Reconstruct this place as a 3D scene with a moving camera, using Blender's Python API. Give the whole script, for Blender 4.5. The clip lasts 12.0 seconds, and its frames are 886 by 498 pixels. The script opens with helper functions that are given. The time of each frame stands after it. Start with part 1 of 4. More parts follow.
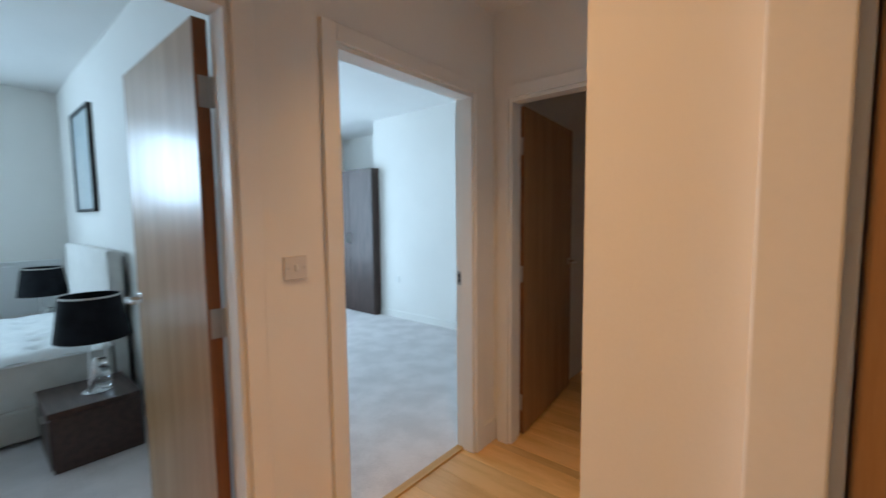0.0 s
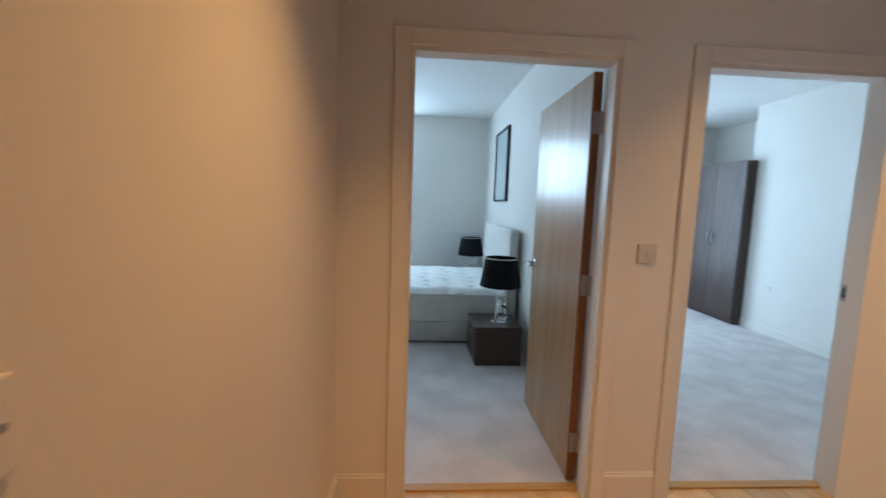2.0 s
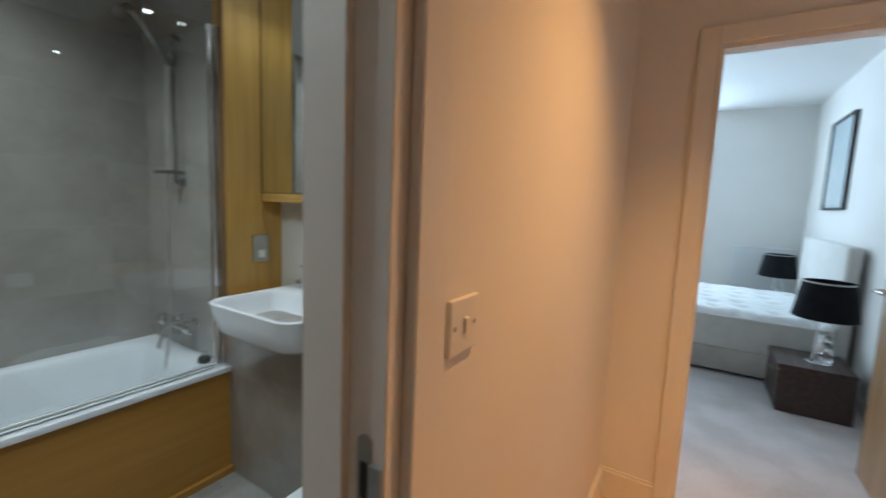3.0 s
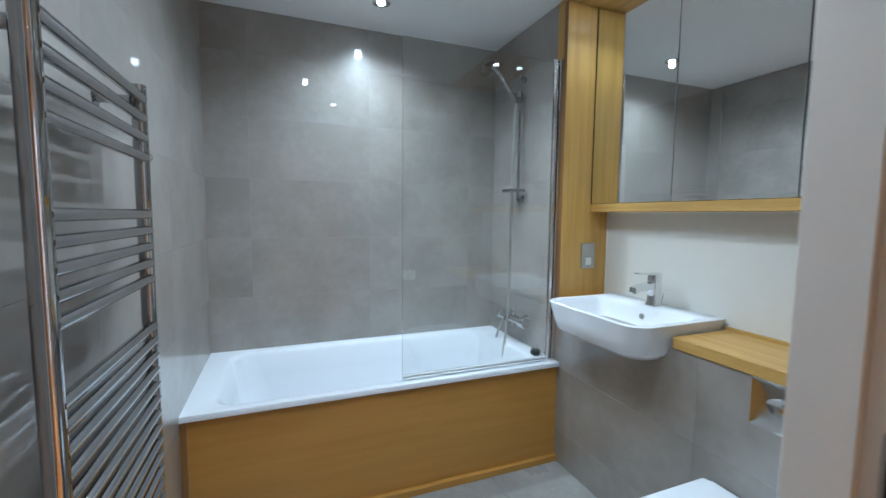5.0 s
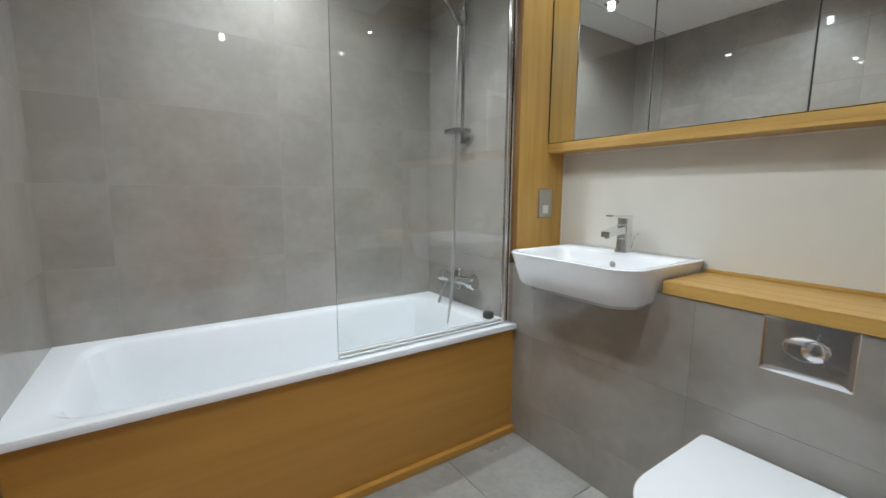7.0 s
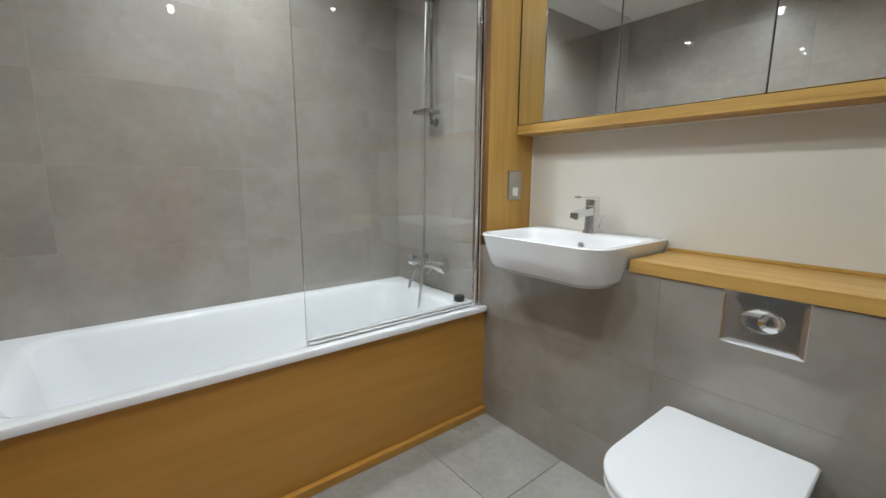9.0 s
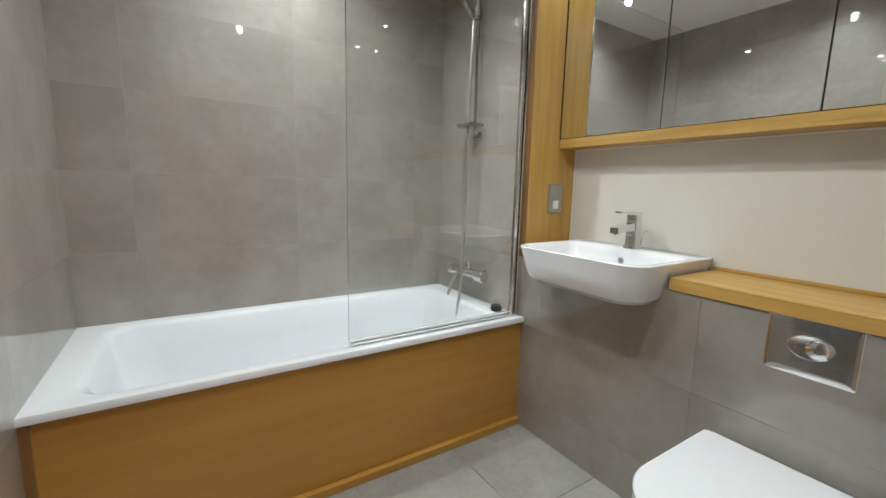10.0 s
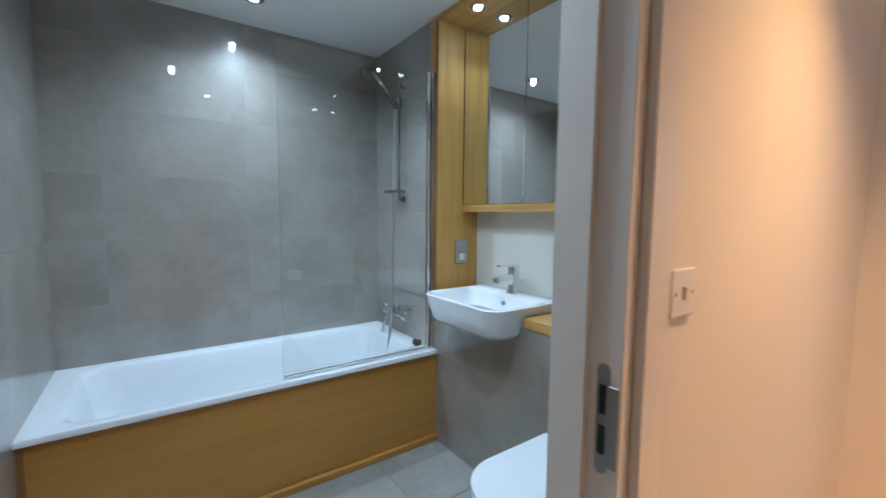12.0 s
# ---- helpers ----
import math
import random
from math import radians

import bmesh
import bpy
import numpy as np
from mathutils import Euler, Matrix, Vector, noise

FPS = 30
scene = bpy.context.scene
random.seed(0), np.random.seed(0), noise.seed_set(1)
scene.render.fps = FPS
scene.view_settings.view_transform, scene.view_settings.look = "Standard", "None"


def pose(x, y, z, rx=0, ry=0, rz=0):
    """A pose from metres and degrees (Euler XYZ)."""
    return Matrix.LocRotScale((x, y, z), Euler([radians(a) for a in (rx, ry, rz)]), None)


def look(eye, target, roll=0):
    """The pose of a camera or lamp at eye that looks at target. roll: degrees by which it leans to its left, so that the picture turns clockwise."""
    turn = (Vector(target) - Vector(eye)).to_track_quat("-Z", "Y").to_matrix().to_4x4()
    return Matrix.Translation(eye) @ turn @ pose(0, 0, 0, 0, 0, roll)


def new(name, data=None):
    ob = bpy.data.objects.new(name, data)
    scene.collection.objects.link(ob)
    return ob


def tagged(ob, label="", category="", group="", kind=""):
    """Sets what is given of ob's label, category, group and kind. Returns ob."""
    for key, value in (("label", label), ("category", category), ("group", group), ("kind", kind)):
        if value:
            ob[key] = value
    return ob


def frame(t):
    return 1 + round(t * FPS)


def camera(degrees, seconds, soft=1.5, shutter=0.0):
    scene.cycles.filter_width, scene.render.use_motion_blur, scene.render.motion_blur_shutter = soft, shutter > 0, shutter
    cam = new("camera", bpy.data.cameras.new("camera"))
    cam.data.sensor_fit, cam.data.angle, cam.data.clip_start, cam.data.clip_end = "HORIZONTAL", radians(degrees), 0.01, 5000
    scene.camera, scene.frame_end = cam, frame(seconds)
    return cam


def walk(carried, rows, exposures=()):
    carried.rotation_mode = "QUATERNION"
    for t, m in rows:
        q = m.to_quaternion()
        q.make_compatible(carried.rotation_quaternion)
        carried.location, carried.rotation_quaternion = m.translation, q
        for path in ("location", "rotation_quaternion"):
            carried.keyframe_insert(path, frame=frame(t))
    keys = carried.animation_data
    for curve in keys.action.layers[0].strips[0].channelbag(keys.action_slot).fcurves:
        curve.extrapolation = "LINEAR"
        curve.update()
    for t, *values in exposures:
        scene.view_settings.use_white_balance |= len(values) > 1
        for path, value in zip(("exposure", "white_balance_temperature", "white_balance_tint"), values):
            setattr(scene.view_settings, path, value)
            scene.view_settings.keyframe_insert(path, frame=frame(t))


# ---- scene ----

# ---- camera and its walk ----
cam = camera(94.5, 12.0, shutter=0.35)
PATH = [
    (0, (0.846, 0.745, 1.364), (-0.433, 2.274, 1.205), -0.6),
    (0.5, (0.914, 0.706, 1.377), (-0.72, 1.845, 1.201), 0.5),
    (1, (1.043, 0.652, 1.372), (-0.786, 1.435, 1.168), 1.3),
    (1.5, (1.15, 0.566, 1.378), (-0.788, 1.013, 1.164), 1.9),
    (2, (1.28, 0.484, 1.376), (-0.704, 0.613, 1.159), 2.0),
    (2.5, (1.391, 0.427, 1.385), (-0.548, -0.017, 1.173), 1.7),
    (2.8, (1.455, 0.425, 1.373), (-0.359, -0.398, 1.156), 1.9),
    (3, (1.503, 0.435, 1.364), (-0.189, -0.613, 1.137), 2.3),
    (3.5, (1.598, 0.459, 1.358), (0.231, -0.983, 1.13), 3.0),
    (3.7, (1.621, 0.462, 1.355), (0.363, -1.077, 1.134), 3.0),
    (5.3, (1.783, 0.25, 1.276), (1.088, -1.616, 1.118), 0.5),
    (5.5, (1.788, 0.188, 1.248), (1.087, -1.675, 1.094), 0.8),
    (6, (1.76, 0.064, 1.19), (0.979, -1.773, 1.024), 0.9),
    (6.5, (1.754, -0.019, 1.169), (0.796, -1.761, 0.947), 0.9),
    (7, (1.747, -0.066, 1.142), (0.633, -1.705, 0.874), 0.4),
    (8.8, (1.741, -0.086, 1.118), (0.486, -1.608, 0.79), 0.2),
    (9, (1.744, -0.089, 1.12), (0.509, -1.628, 0.792), 0.4),
    (9.5, (1.748, -0.074, 1.125), (0.592, -1.677, 0.813), 1.0),
    (10, (1.761, -0.039, 1.139), (0.692, -1.703, 0.843), 1.4),
    (10.5, (1.777, 0.057, 1.162), (0.78, -1.658, 0.896), 2.1),
    (11, (1.78, 0.249, 1.233), (0.839, -1.5, 0.991), 1.8),
    (11.5, (1.775, 0.388, 1.29), (0.795, -1.344, 1.102), 1.3),
    (12, (1.736, 0.486, 1.315), (0.58, -1.137, 1.149), 0.6),
]
EXPOSURES = [
    (0, -1.12, 6900, 9), (0.6, -1.26, 6750, 8), (1.5, -1.28, 6850, 9), (2.0, -1.24, 6900, 10), (2.4, -1.15, 7400, 13), (3.0, -0.80, 7200, 13), (3.7, -0.46, 6450, 14),
    (5.3, 0.09, 6350, 15), (6.4, 0.05, 7350, 19), (8.8, 0.02, 8050, 21), (10.6, 0.07, 8350, 21), (11.3, 0.10, 8300, 19), (12, -0.16, 6050, 12),
]
walk(cam, [(t, look(eye, target, roll)) for t, eye, target, roll in PATH], EXPOSURES)

# ---- world, daylight and lamps ----
world = bpy.data.worlds.new("sky")
scene.world = world
world.use_nodes = True
wn = world.node_tree
sky = wn.nodes.new("ShaderNodeTexSky")
sky.sky_type, sky.sun_disc, sky.sun_elevation, sky.sun_rotation = "NISHITA", False, radians(40), radians(60)
wn.links.new(sky.outputs[0], wn.nodes["Background"].inputs[0])
wn.nodes["Background"].inputs[1].default_value = 0.15
sun = new("sun", bpy.data.lights.new("sun", "SUN"))
sun.data.energy, sun.data.angle, sun.data.color = 5.0, radians(2), (1.0, 0.98, 0.95)
sun.matrix_world = look((20, 14, 30), (-30, 0, 0))

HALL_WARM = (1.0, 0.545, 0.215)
BATH_WHITE = (0.66, 0.88, 1.03)
DAY = (0.49, 0.76, 1.07)


def window_light(name, x, y, z, w, h, watts):
    ob = new(name, bpy.data.lights.new(name, "AREA"))
    ob.data.shape, ob.data.size, ob.data.size_y, ob.data.energy, ob.data.color = "RECTANGLE", w, h, watts, DAY
    ob.matrix_world = look((x, y, z), (x + 1, y, z))
    return ob


def spot_light(name, x, y, z, watts, color, cone=120, blend=0.6, radius=0.025):
    ob = new(name, bpy.data.lights.new(name, "SPOT"))
    ob.data.energy, ob.data.color, ob.data.spot_size, ob.data.spot_blend = watts, color, radians(cone), blend
    ob.data.shadow_soft_size = radius
    ob.location = (x, y, z)
    return ob


window_light("daylight_bedroom", -5.15, -0.59, 1.98, 1.56, 0.86, 165)
# this lamp fills the second bedroom's unseen, assumed window
window_light("daylight_second_bedroom", -5.15, 2.9, 1.4, 1.5, 1.9, 205)
BATH_SPOTS = [(1.27, -1.83, 54, 150), (1.57, -1.08, 54, 158), (1.27, -0.40, 50, 152)]
for sx, sy, watts, cone in BATH_SPOTS:
    spot_light("bathroom_spot", sx, sy, 2.360, watts, BATH_WHITE, cone, 1.0, 0.018)
SOFFIT_SPOTS = [-1.19, -0.59]
for sy in SOFFIT_SPOTS:
    spot_light("soffit_spot", 0.340, sy, 2.332, 8, BATH_WHITE, 125, 1.0)
# unseen hall lamps, placed by how warm light falls on walls and floor
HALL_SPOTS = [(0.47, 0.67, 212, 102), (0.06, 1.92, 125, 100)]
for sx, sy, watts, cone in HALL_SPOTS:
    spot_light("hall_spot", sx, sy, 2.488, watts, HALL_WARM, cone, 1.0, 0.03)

# ---- materials ----
MATS = {}


def mat(name, c1, c2=None, rough=0.5, scale=6.0, fine=60.0, bump=0.05, metal=0.0, spec=0.5, stretch=(1, 1, 1), by_piece=0.0, coat=0.0, coat_rough=0.04, rvar=0.08, soft=0.35, coat_ior=1.5):
    """A surface with two scales of variation between c1 and c2, fine relief and uneven gloss."""
    m = bpy.data.materials.new(name)
    m.use_nodes = True
    t, n, l = m.node_tree, m.node_tree.nodes, m.node_tree.links
    b = n["Principled BSDF"]
    c2 = c2 or tuple(v * 0.9 for v in c1)
    tc, mp = n.new("ShaderNodeTexCoord"), n.new("ShaderNodeMapping")
    mp.inputs["Scale"].default_value = stretch
    info = n.new("ShaderNodeObjectInfo")
    off = n.new("ShaderNodeVectorMath")
    off.operation = "MULTIPLY_ADD"
    off.inputs[1].default_value = (1, 1, 1)
    sc = n.new("ShaderNodeVectorMath")
    sc.operation = "SCALE"
    sc.inputs[0].default_value = (17.0, 31.0, 23.0)
    l.new(info.outputs["Random"], sc.inputs["Scale"])
    l.new(tc.outputs["Object"], off.inputs[0])
    l.new(sc.outputs[0], off.inputs[2])
    l.new(off.outputs[0], mp.inputs[0])
    big, small = n.new("ShaderNodeTexNoise"), n.new("ShaderNodeTexNoise")
    for k, s_, d in ((big, scale, 5.0), (small, fine, 4.0)):
        k.inputs["Scale"].default_value, k.inputs["Detail"].default_value = s_, d
        l.new(mp.outputs[0], k.inputs["Vector"])
    add = n.new("ShaderNodeMath")
    add.operation = "MULTIPLY_ADD"
    add.inputs[1].default_value = soft
    l.new(small.outputs[0], add.inputs[0])
    l.new(big.outputs[0], add.inputs[2])
    rng = n.new("ShaderNodeMapRange")
    rng.inputs[1].default_value, rng.inputs[2].default_value = 0.36 + soft * 0.5, 0.64 + soft * 0.5
    l.new(add.outputs[0], rng.inputs[0])
    mix = n.new("ShaderNodeMix")
    mix.data_type = "RGBA"
    mix.inputs[6].default_value, mix.inputs[7].default_value = (*c1, 1), (*c2, 1)
    l.new(rng.outputs[0], mix.inputs[0])
    out = mix.outputs[2]
    if by_piece:
        hsv = n.new("ShaderNodeHueSaturation")
        r2 = n.new("ShaderNodeMapRange")
        r2.inputs[3].default_value, r2.inputs[4].default_value = 1 - by_piece, 1 + by_piece
        l.new(info.outputs["Random"], r2.inputs[0])
        l.new(r2.outputs[0], hsv.inputs["Value"])
        l.new(out, hsv.inputs["Color"])
        out = hsv.outputs[0]
    l.new(out, b.inputs["Base Color"])
    rr = n.new("ShaderNodeMapRange")
    rr.inputs[3].default_value, rr.inputs[4].default_value = max(0.02, rough - rvar), min(1, rough + rvar)
    l.new(big.outputs[0], rr.inputs[0])
    l.new(rr.outputs[0], b.inputs["Roughness"])
    b.inputs["Metallic"].default_value = metal
    b.inputs["Specular IOR Level"].default_value = spec
    if coat:
        b.inputs["Coat Weight"].default_value, b.inputs["Coat Roughness"].default_value = coat, coat_rough
        b.inputs["Coat IOR"].default_value = coat_ior
    if bump:
        bp = n.new("ShaderNodeBump")
        bp.inputs["Strength"].default_value, bp.inputs["Distance"].default_value = bump, 0.002
        l.new(small.outputs[0], bp.inputs["Height"])
        l.new(bp.outputs[0], b.inputs["Normal"])
    MATS[name] = m
    return m


def glass_mat(name, color=(0.95, 0.98, 0.97), rough=0.0, ior=1.45):
    m = bpy.data.materials.new(name)
    m.use_nodes = True
    b = m.node_tree.nodes["Principled BSDF"]
    b.inputs["Base Color"].default_value = (*color, 1)
    b.inputs["Transmission Weight"].default_value = 1.0
    b.inputs["Roughness"].default_value = rough
    b.inputs["IOR"].default_value = ior
    return m


def glow_mat(name, color, power):
    m = bpy.data.materials.new(name)
    m.use_nodes = True
    b = m.node_tree.nodes["Principled BSDF"]
    b.inputs["Base Color"].default_value = (0.9, 0.9, 0.9, 1)
    b.inputs["Emission Color"].default_value = (*color, 1)
    b.inputs["Emission Strength"].default_value = power
    return m


WALL = mat("matt_wall_paint", (0.80, 0.78, 0.74), (0.77, 0.75, 0.71), 0.75, 1.5, 220, 0.035)
CEIL = mat("ceiling_paint", (0.82, 0.81, 0.79), (0.79, 0.78, 0.76), 0.8, 1.2, 160, 0.03)
TRIM = mat("satin_trim_paint", (0.80, 0.78, 0.74), (0.77, 0.75, 0.71), 0.38, 3, 120, 0.06)
OAKFLOOR = mat("oak_floor", (0.76, 0.49, 0.22), (0.63, 0.385, 0.15), 0.34, 1.8, 16, 0.06, stretch=(1.0, 7, 1), by_piece=0.16)
CARPET = mat("carpet_pile", (0.68, 0.64, 0.63), (0.555, 0.52, 0.51), 0.95, 4.0, 170, 0.9, spec=0.1, soft=0.7)
VENEER = mat("walnut_door_veneer", (0.42, 0.240, 0.115), (0.34, 0.185, 0.084), 0.34, 3, 70, 0.03, spec=0.3, stretch=(5, 5, 0.35), coat=0.18, coat_rough=0.16)
LIPPING = mat("door_edge_lipping", (0.24, 0.10, 0.035), (0.17, 0.065, 0.02), 0.4, 5, 60, 0.05, stretch=(8, 8, 0.6))
OAK = mat("bathroom_oak", (0.57, 0.325, 0.090), (0.48, 0.262, 0.064), 0.36, 4, 70, 0.05, stretch=(9, 9, 0.5))
OAKH = mat("bathroom_oak_horizontal", (0.57, 0.282, 0.062), (0.515, 0.247, 0.050), 0.36, 3, 60, 0.03, stretch=(0.6, 9, 9))
OAKY = mat("bathroom_oak_lengthwise", (0.57, 0.33, 0.098), (0.47, 0.255, 0.066), 0.36, 4, 60, 0.05, stretch=(9, 0.6, 9))
OAKEDGE = mat("oak_edge_banding", (0.30, 0.145, 0.048), (0.23, 0.105, 0.034), 0.34, 4, 60, 0.04, stretch=(9, 9, 0.5))
TILE = mat("polished_grey_tile", (0.308, 0.276, 0.249), (0.247, 0.219, 0.197), 0.36, 3.6, 24, 0.01, spec=0.6, by_piece=0.025, rvar=0.08, coat=0.9, coat_rough=0.02, coat_ior=1.7)
FTILE = mat("grey_floor_tile", (0.40, 0.39, 0.365), (0.30, 0.29, 0.27), 0.30, 3.0, 40, 0.03, by_piece=0.06)
GROUT = mat("pale_grout", (0.40, 0.365, 0.335), (0.33, 0.30, 0.275), 0.8, 10, 120, 0.1)
SPLASH = mat("back_painted_glass", (0.66, 0.63, 0.57), (0.64, 0.61, 0.55), 0.012, 1, 20, 0.0, rvar=0.005)
CERAMIC = mat("white_ceramic", (0.79, 0.80, 0.82), (0.77, 0.78, 0.80), 0.08, 1, 30, 0.0, rvar=0.03)
ACRYLIC = mat("white_bath_acrylic", (0.755, 0.77, 0.79), (0.735, 0.75, 0.77), 0.12, 1, 30, 0.0, rvar=0.03)
CHROME = mat("polished_chrome", (0.80, 0.81, 0.82), (0.76, 0.77, 0.78), 0.09, 4, 50, 0.0, metal=1.0, rvar=0.04)
# chrome with the dim reflections of its surroundings put into the base colour
DIMCHROME = mat("chrome_dim_reflections", (0.44, 0.445, 0.45), (0.38, 0.385, 0.39), 0.05, 4, 50, 0.0, metal=1.0, rvar=0.02)
SATIN = mat("satin_steel", (0.50, 0.49, 0.47), (0.44, 0.43, 0.41), 0.34, 8, 120, 0.03, metal=1.0)
MIRROR = mat("mirror_silver", (0.86, 0.88, 0.87), (0.85, 0.87, 0.86), 0.005, 1, 10, 0.0, metal=1.0, rvar=0.003)
# true black finishes, and the painted shade of slots and door gaps
BLACK = mat("black_finish_and_recess_shade", (0.012, 0.011, 0.010), (0.008, 0.008, 0.008), 0.6, 10, 80, 0.0)
SHADE = mat("black_lampshade_fabric", (0.012, 0.013, 0.016), (0.008, 0.008, 0.010), 0.85, 12, 500, 0.3, spec=0.15)
PLASTIC = mat("white_switch_plastic", (0.78, 0.77, 0.74), (0.76, 0.75, 0.72), 0.32, 6, 90, 0.0)
DARKWOOD = mat("dark_wenge_wood", (0.070, 0.040, 0.032), (0.040, 0.022, 0.018), 0.35, 4, 50, 0.06, stretch=(1, 8, 8))
WARDWOOD = mat("dark_wardrobe_wood", (0.090, 0.058, 0.050), (0.055, 0.034, 0.030), 0.42, 4, 50, 0.04, spec=0.3, stretch=(8, 8, 0.7))
HEADFABRIC = mat("pale_headboard_fabric", (0.72, 0.70, 0.66), (0.67, 0.65, 0.61), 0.9, 8, 400, 0.4)
FABRIC = mat("beige_bed_fabric", (0.52, 0.49, 0.44), (0.45, 0.425, 0.38), 0.9, 8, 400, 0.4)
MATTRESS = mat("white_mattress_ticking", (0.82, 0.83, 0.81), (0.74, 0.755, 0.745), 0.85, 9, 300, 0.3)
BORDER = mat("mattress_border_fabric", (0.66, 0.64, 0.59), (0.60, 0.58, 0.53), 0.9, 8, 300, 0.3)
RADIATOR = mat("radiator_enamel", (0.78, 0.79, 0.78), (0.76, 0.77, 0.76), 0.35, 5, 80, 0.0)
PICTURE = mat("pale_picture_print", (0.66, 0.72, 0.73), (0.50, 0.60, 0.63), 0.12, 2.2, 9, 0.0)
RUBBER = mat("dark_rubber", (0.015, 0.022, 0.020), (0.010, 0.014, 0.013), 0.35, 9, 90, 0.0)
GREYPLATE = mat("grey_switch_plastic", (0.63, 0.60, 0.57), (0.60, 0.57, 0.54), 0.35, 6, 90, 0.0)
PAPER = mat("toilet_paper", (0.82, 0.81, 0.79), (0.78, 0.77, 0.75), 0.95, 12, 250, 0.3)
UPVC = mat("window_frame_white", (0.72, 0.74, 0.74), (0.69, 0.71, 0.71), 0.4, 6, 90, 0.0)
BLIND = mat("roller_blind_fabric", (0.70, 0.74, 0.74), (0.66, 0.70, 0.70), 0.8, 5, 200, 0.1)
PALECLAD = mat("pale_cladding", (0.84, 0.90, 0.97), (0.80, 0.86, 0.94), 0.7, 0.4, 6, 0.0)
REDCLAD = mat("red_terracotta_cladding", (0.62, 0.30, 0.29), (0.55, 0.25, 0.24), 0.7, 0.5, 6, 0.0)
YELLOWBAND = mat("cream_band", (0.80, 0.74, 0.58), (0.75, 0.68, 0.52), 0.7, 0.5, 6, 0.0)
DARKGLASS = mat("far_window_glass", (0.42, 0.45, 0.50), (0.34, 0.38, 0.42), 0.1, 0.6, 6, 0.0)
ASPHALT = mat("asphalt", (0.055, 0.055, 0.058), (0.04, 0.04, 0.042), 0.85, 1, 30, 0.2)
SEAL = mat("pale_seal_strip", (0.80, 0.81, 0.81), (0.77, 0.78, 0.78), 0.25, 4, 60, 0.0)
GLASS = glass_mat("clear_screen_glass", (0.97, 0.99, 0.985), 0.0, 1.62)
CRYSTAL = glass_mat("clear_lamp_glass", (0.96, 0.98, 0.99), 0.0, 1.5)
GLOW_B = glow_mat("cool_led", BATH_WHITE, 70)
GLOW_H = glow_mat("warm_led", HALL_WARM, 60)


# ---- mesh helpers ----
def mesh_ob(name, bm, material, smooth=False):
    me = bpy.data.meshes.new(name)
    bmesh.ops.recalc_face_normals(bm, faces=bm.faces)
    bm.to_mesh(me)
    bm.free()
    for m in material if isinstance(material, (list, tuple)) else [material]:
        me.materials.append(m)
    if smooth:
        for p in me.polygons:
            p.use_smooth = True
        me.set_sharp_from_angle(angle=radians(38))
    return new(name, me)


def part(name, bm, material, parent, label="", smooth=False):
    ob = mesh_ob(name, bm, material, smooth)
    ob.parent = parent
    if label:
        ob["label"] = label
    return ob


def thing(name, label, category, group=""):
    return tagged(new(name), label, category, group)


def setting(name, bm, material, label, category, smooth=False):
    return tagged(mesh_ob(name, bm, material, smooth), label, category, kind="structure")


def box(x0, x1, y0, y1, z0, z1, bev=0.0, bm=None, seg=1):
    own = bmesh.new()
    r = bmesh.ops.create_cube(own, size=1)
    for v in r["verts"]:
        v.co = Vector(((x0 + x1) / 2 + v.co.x * (x1 - x0), (y0 + y1) / 2 + v.co.y * (y1 - y0), (z0 + z1) / 2 + v.co.z * (z1 - z0)))
    if bev:
        bmesh.ops.bevel(own, geom=own.edges[:], offset=bev, segments=seg, affect="EDGES", profile=0.5)
    if bm is None:
        return own
    return join(bm, own)


def join(bm, other):
    me = bpy.data.meshes.new("tmp")
    other.to_mesh(me)
    other.free()
    bm.from_mesh(me)
    bpy.data.meshes.remove(me)
    return bm


def boxes(rows, bev=0.0):
    bm = bmesh.new()
    for r in rows:
        box(*r, bev, bm)
    return bm


def tube(points, radius, n=12, bm=None, cap=True):
    """A round bar along a line of points."""
    own = bmesh.new()
    pts = [Vector(p) for p in points]
    rings = []
    side = None
    for i, p in enumerate(pts):
        d = (pts[min(i + 1, len(pts) - 1)] - pts[max(i - 1, 0)]).normalized()
        if side is None:
            side = d.orthogonal().normalized()
        side = (side - d * side.dot(d)).normalized()
        up = d.cross(side)
        r = radius[i] if isinstance(radius, (list, tuple)) else radius
        rings.append([own.verts.new(p + side * math.cos(2 * math.pi * k / n) * r + up * math.sin(2 * math.pi * k / n) * r) for k in range(n)])
    for a, b in zip(rings, rings[1:]):
        for k in range(n):
            own.faces.new((a[k], a[(k + 1) % n], b[(k + 1) % n], b[k]))
    if cap:
        own.faces.new(rings[0])
        own.faces.new(rings[-1])
    return own if bm is None else join(bm, own)


def lathe(profile, centre, n=24, bm=None, axis="z", sy=1.0):
    """A turned shape: (radius, height) pairs round an axis through centre."""
    own = bmesh.new()
    rings = []
    for r, h in profile:
        ring = []
        for k in range(n):
            a = 2 * math.pi * k / n
            u, v = r * math.cos(a), r * math.sin(a) * sy
            q = {"z": (u, v, h), "x": (h, u, v), "y": (u, h, v)}[axis]
            ring.append(own.verts.new(Vector(centre) + Vector(q)))
        rings.append(ring)
    for a, b in zip(rings, rings[1:]):
        for k in range(n):
            own.faces.new((a[k], a[(k + 1) % n], b[(k + 1) % n], b[k]))
    own.faces.new(rings[0])
    own.faces.new(rings[-1])
    return own if bm is None else join(bm, own)


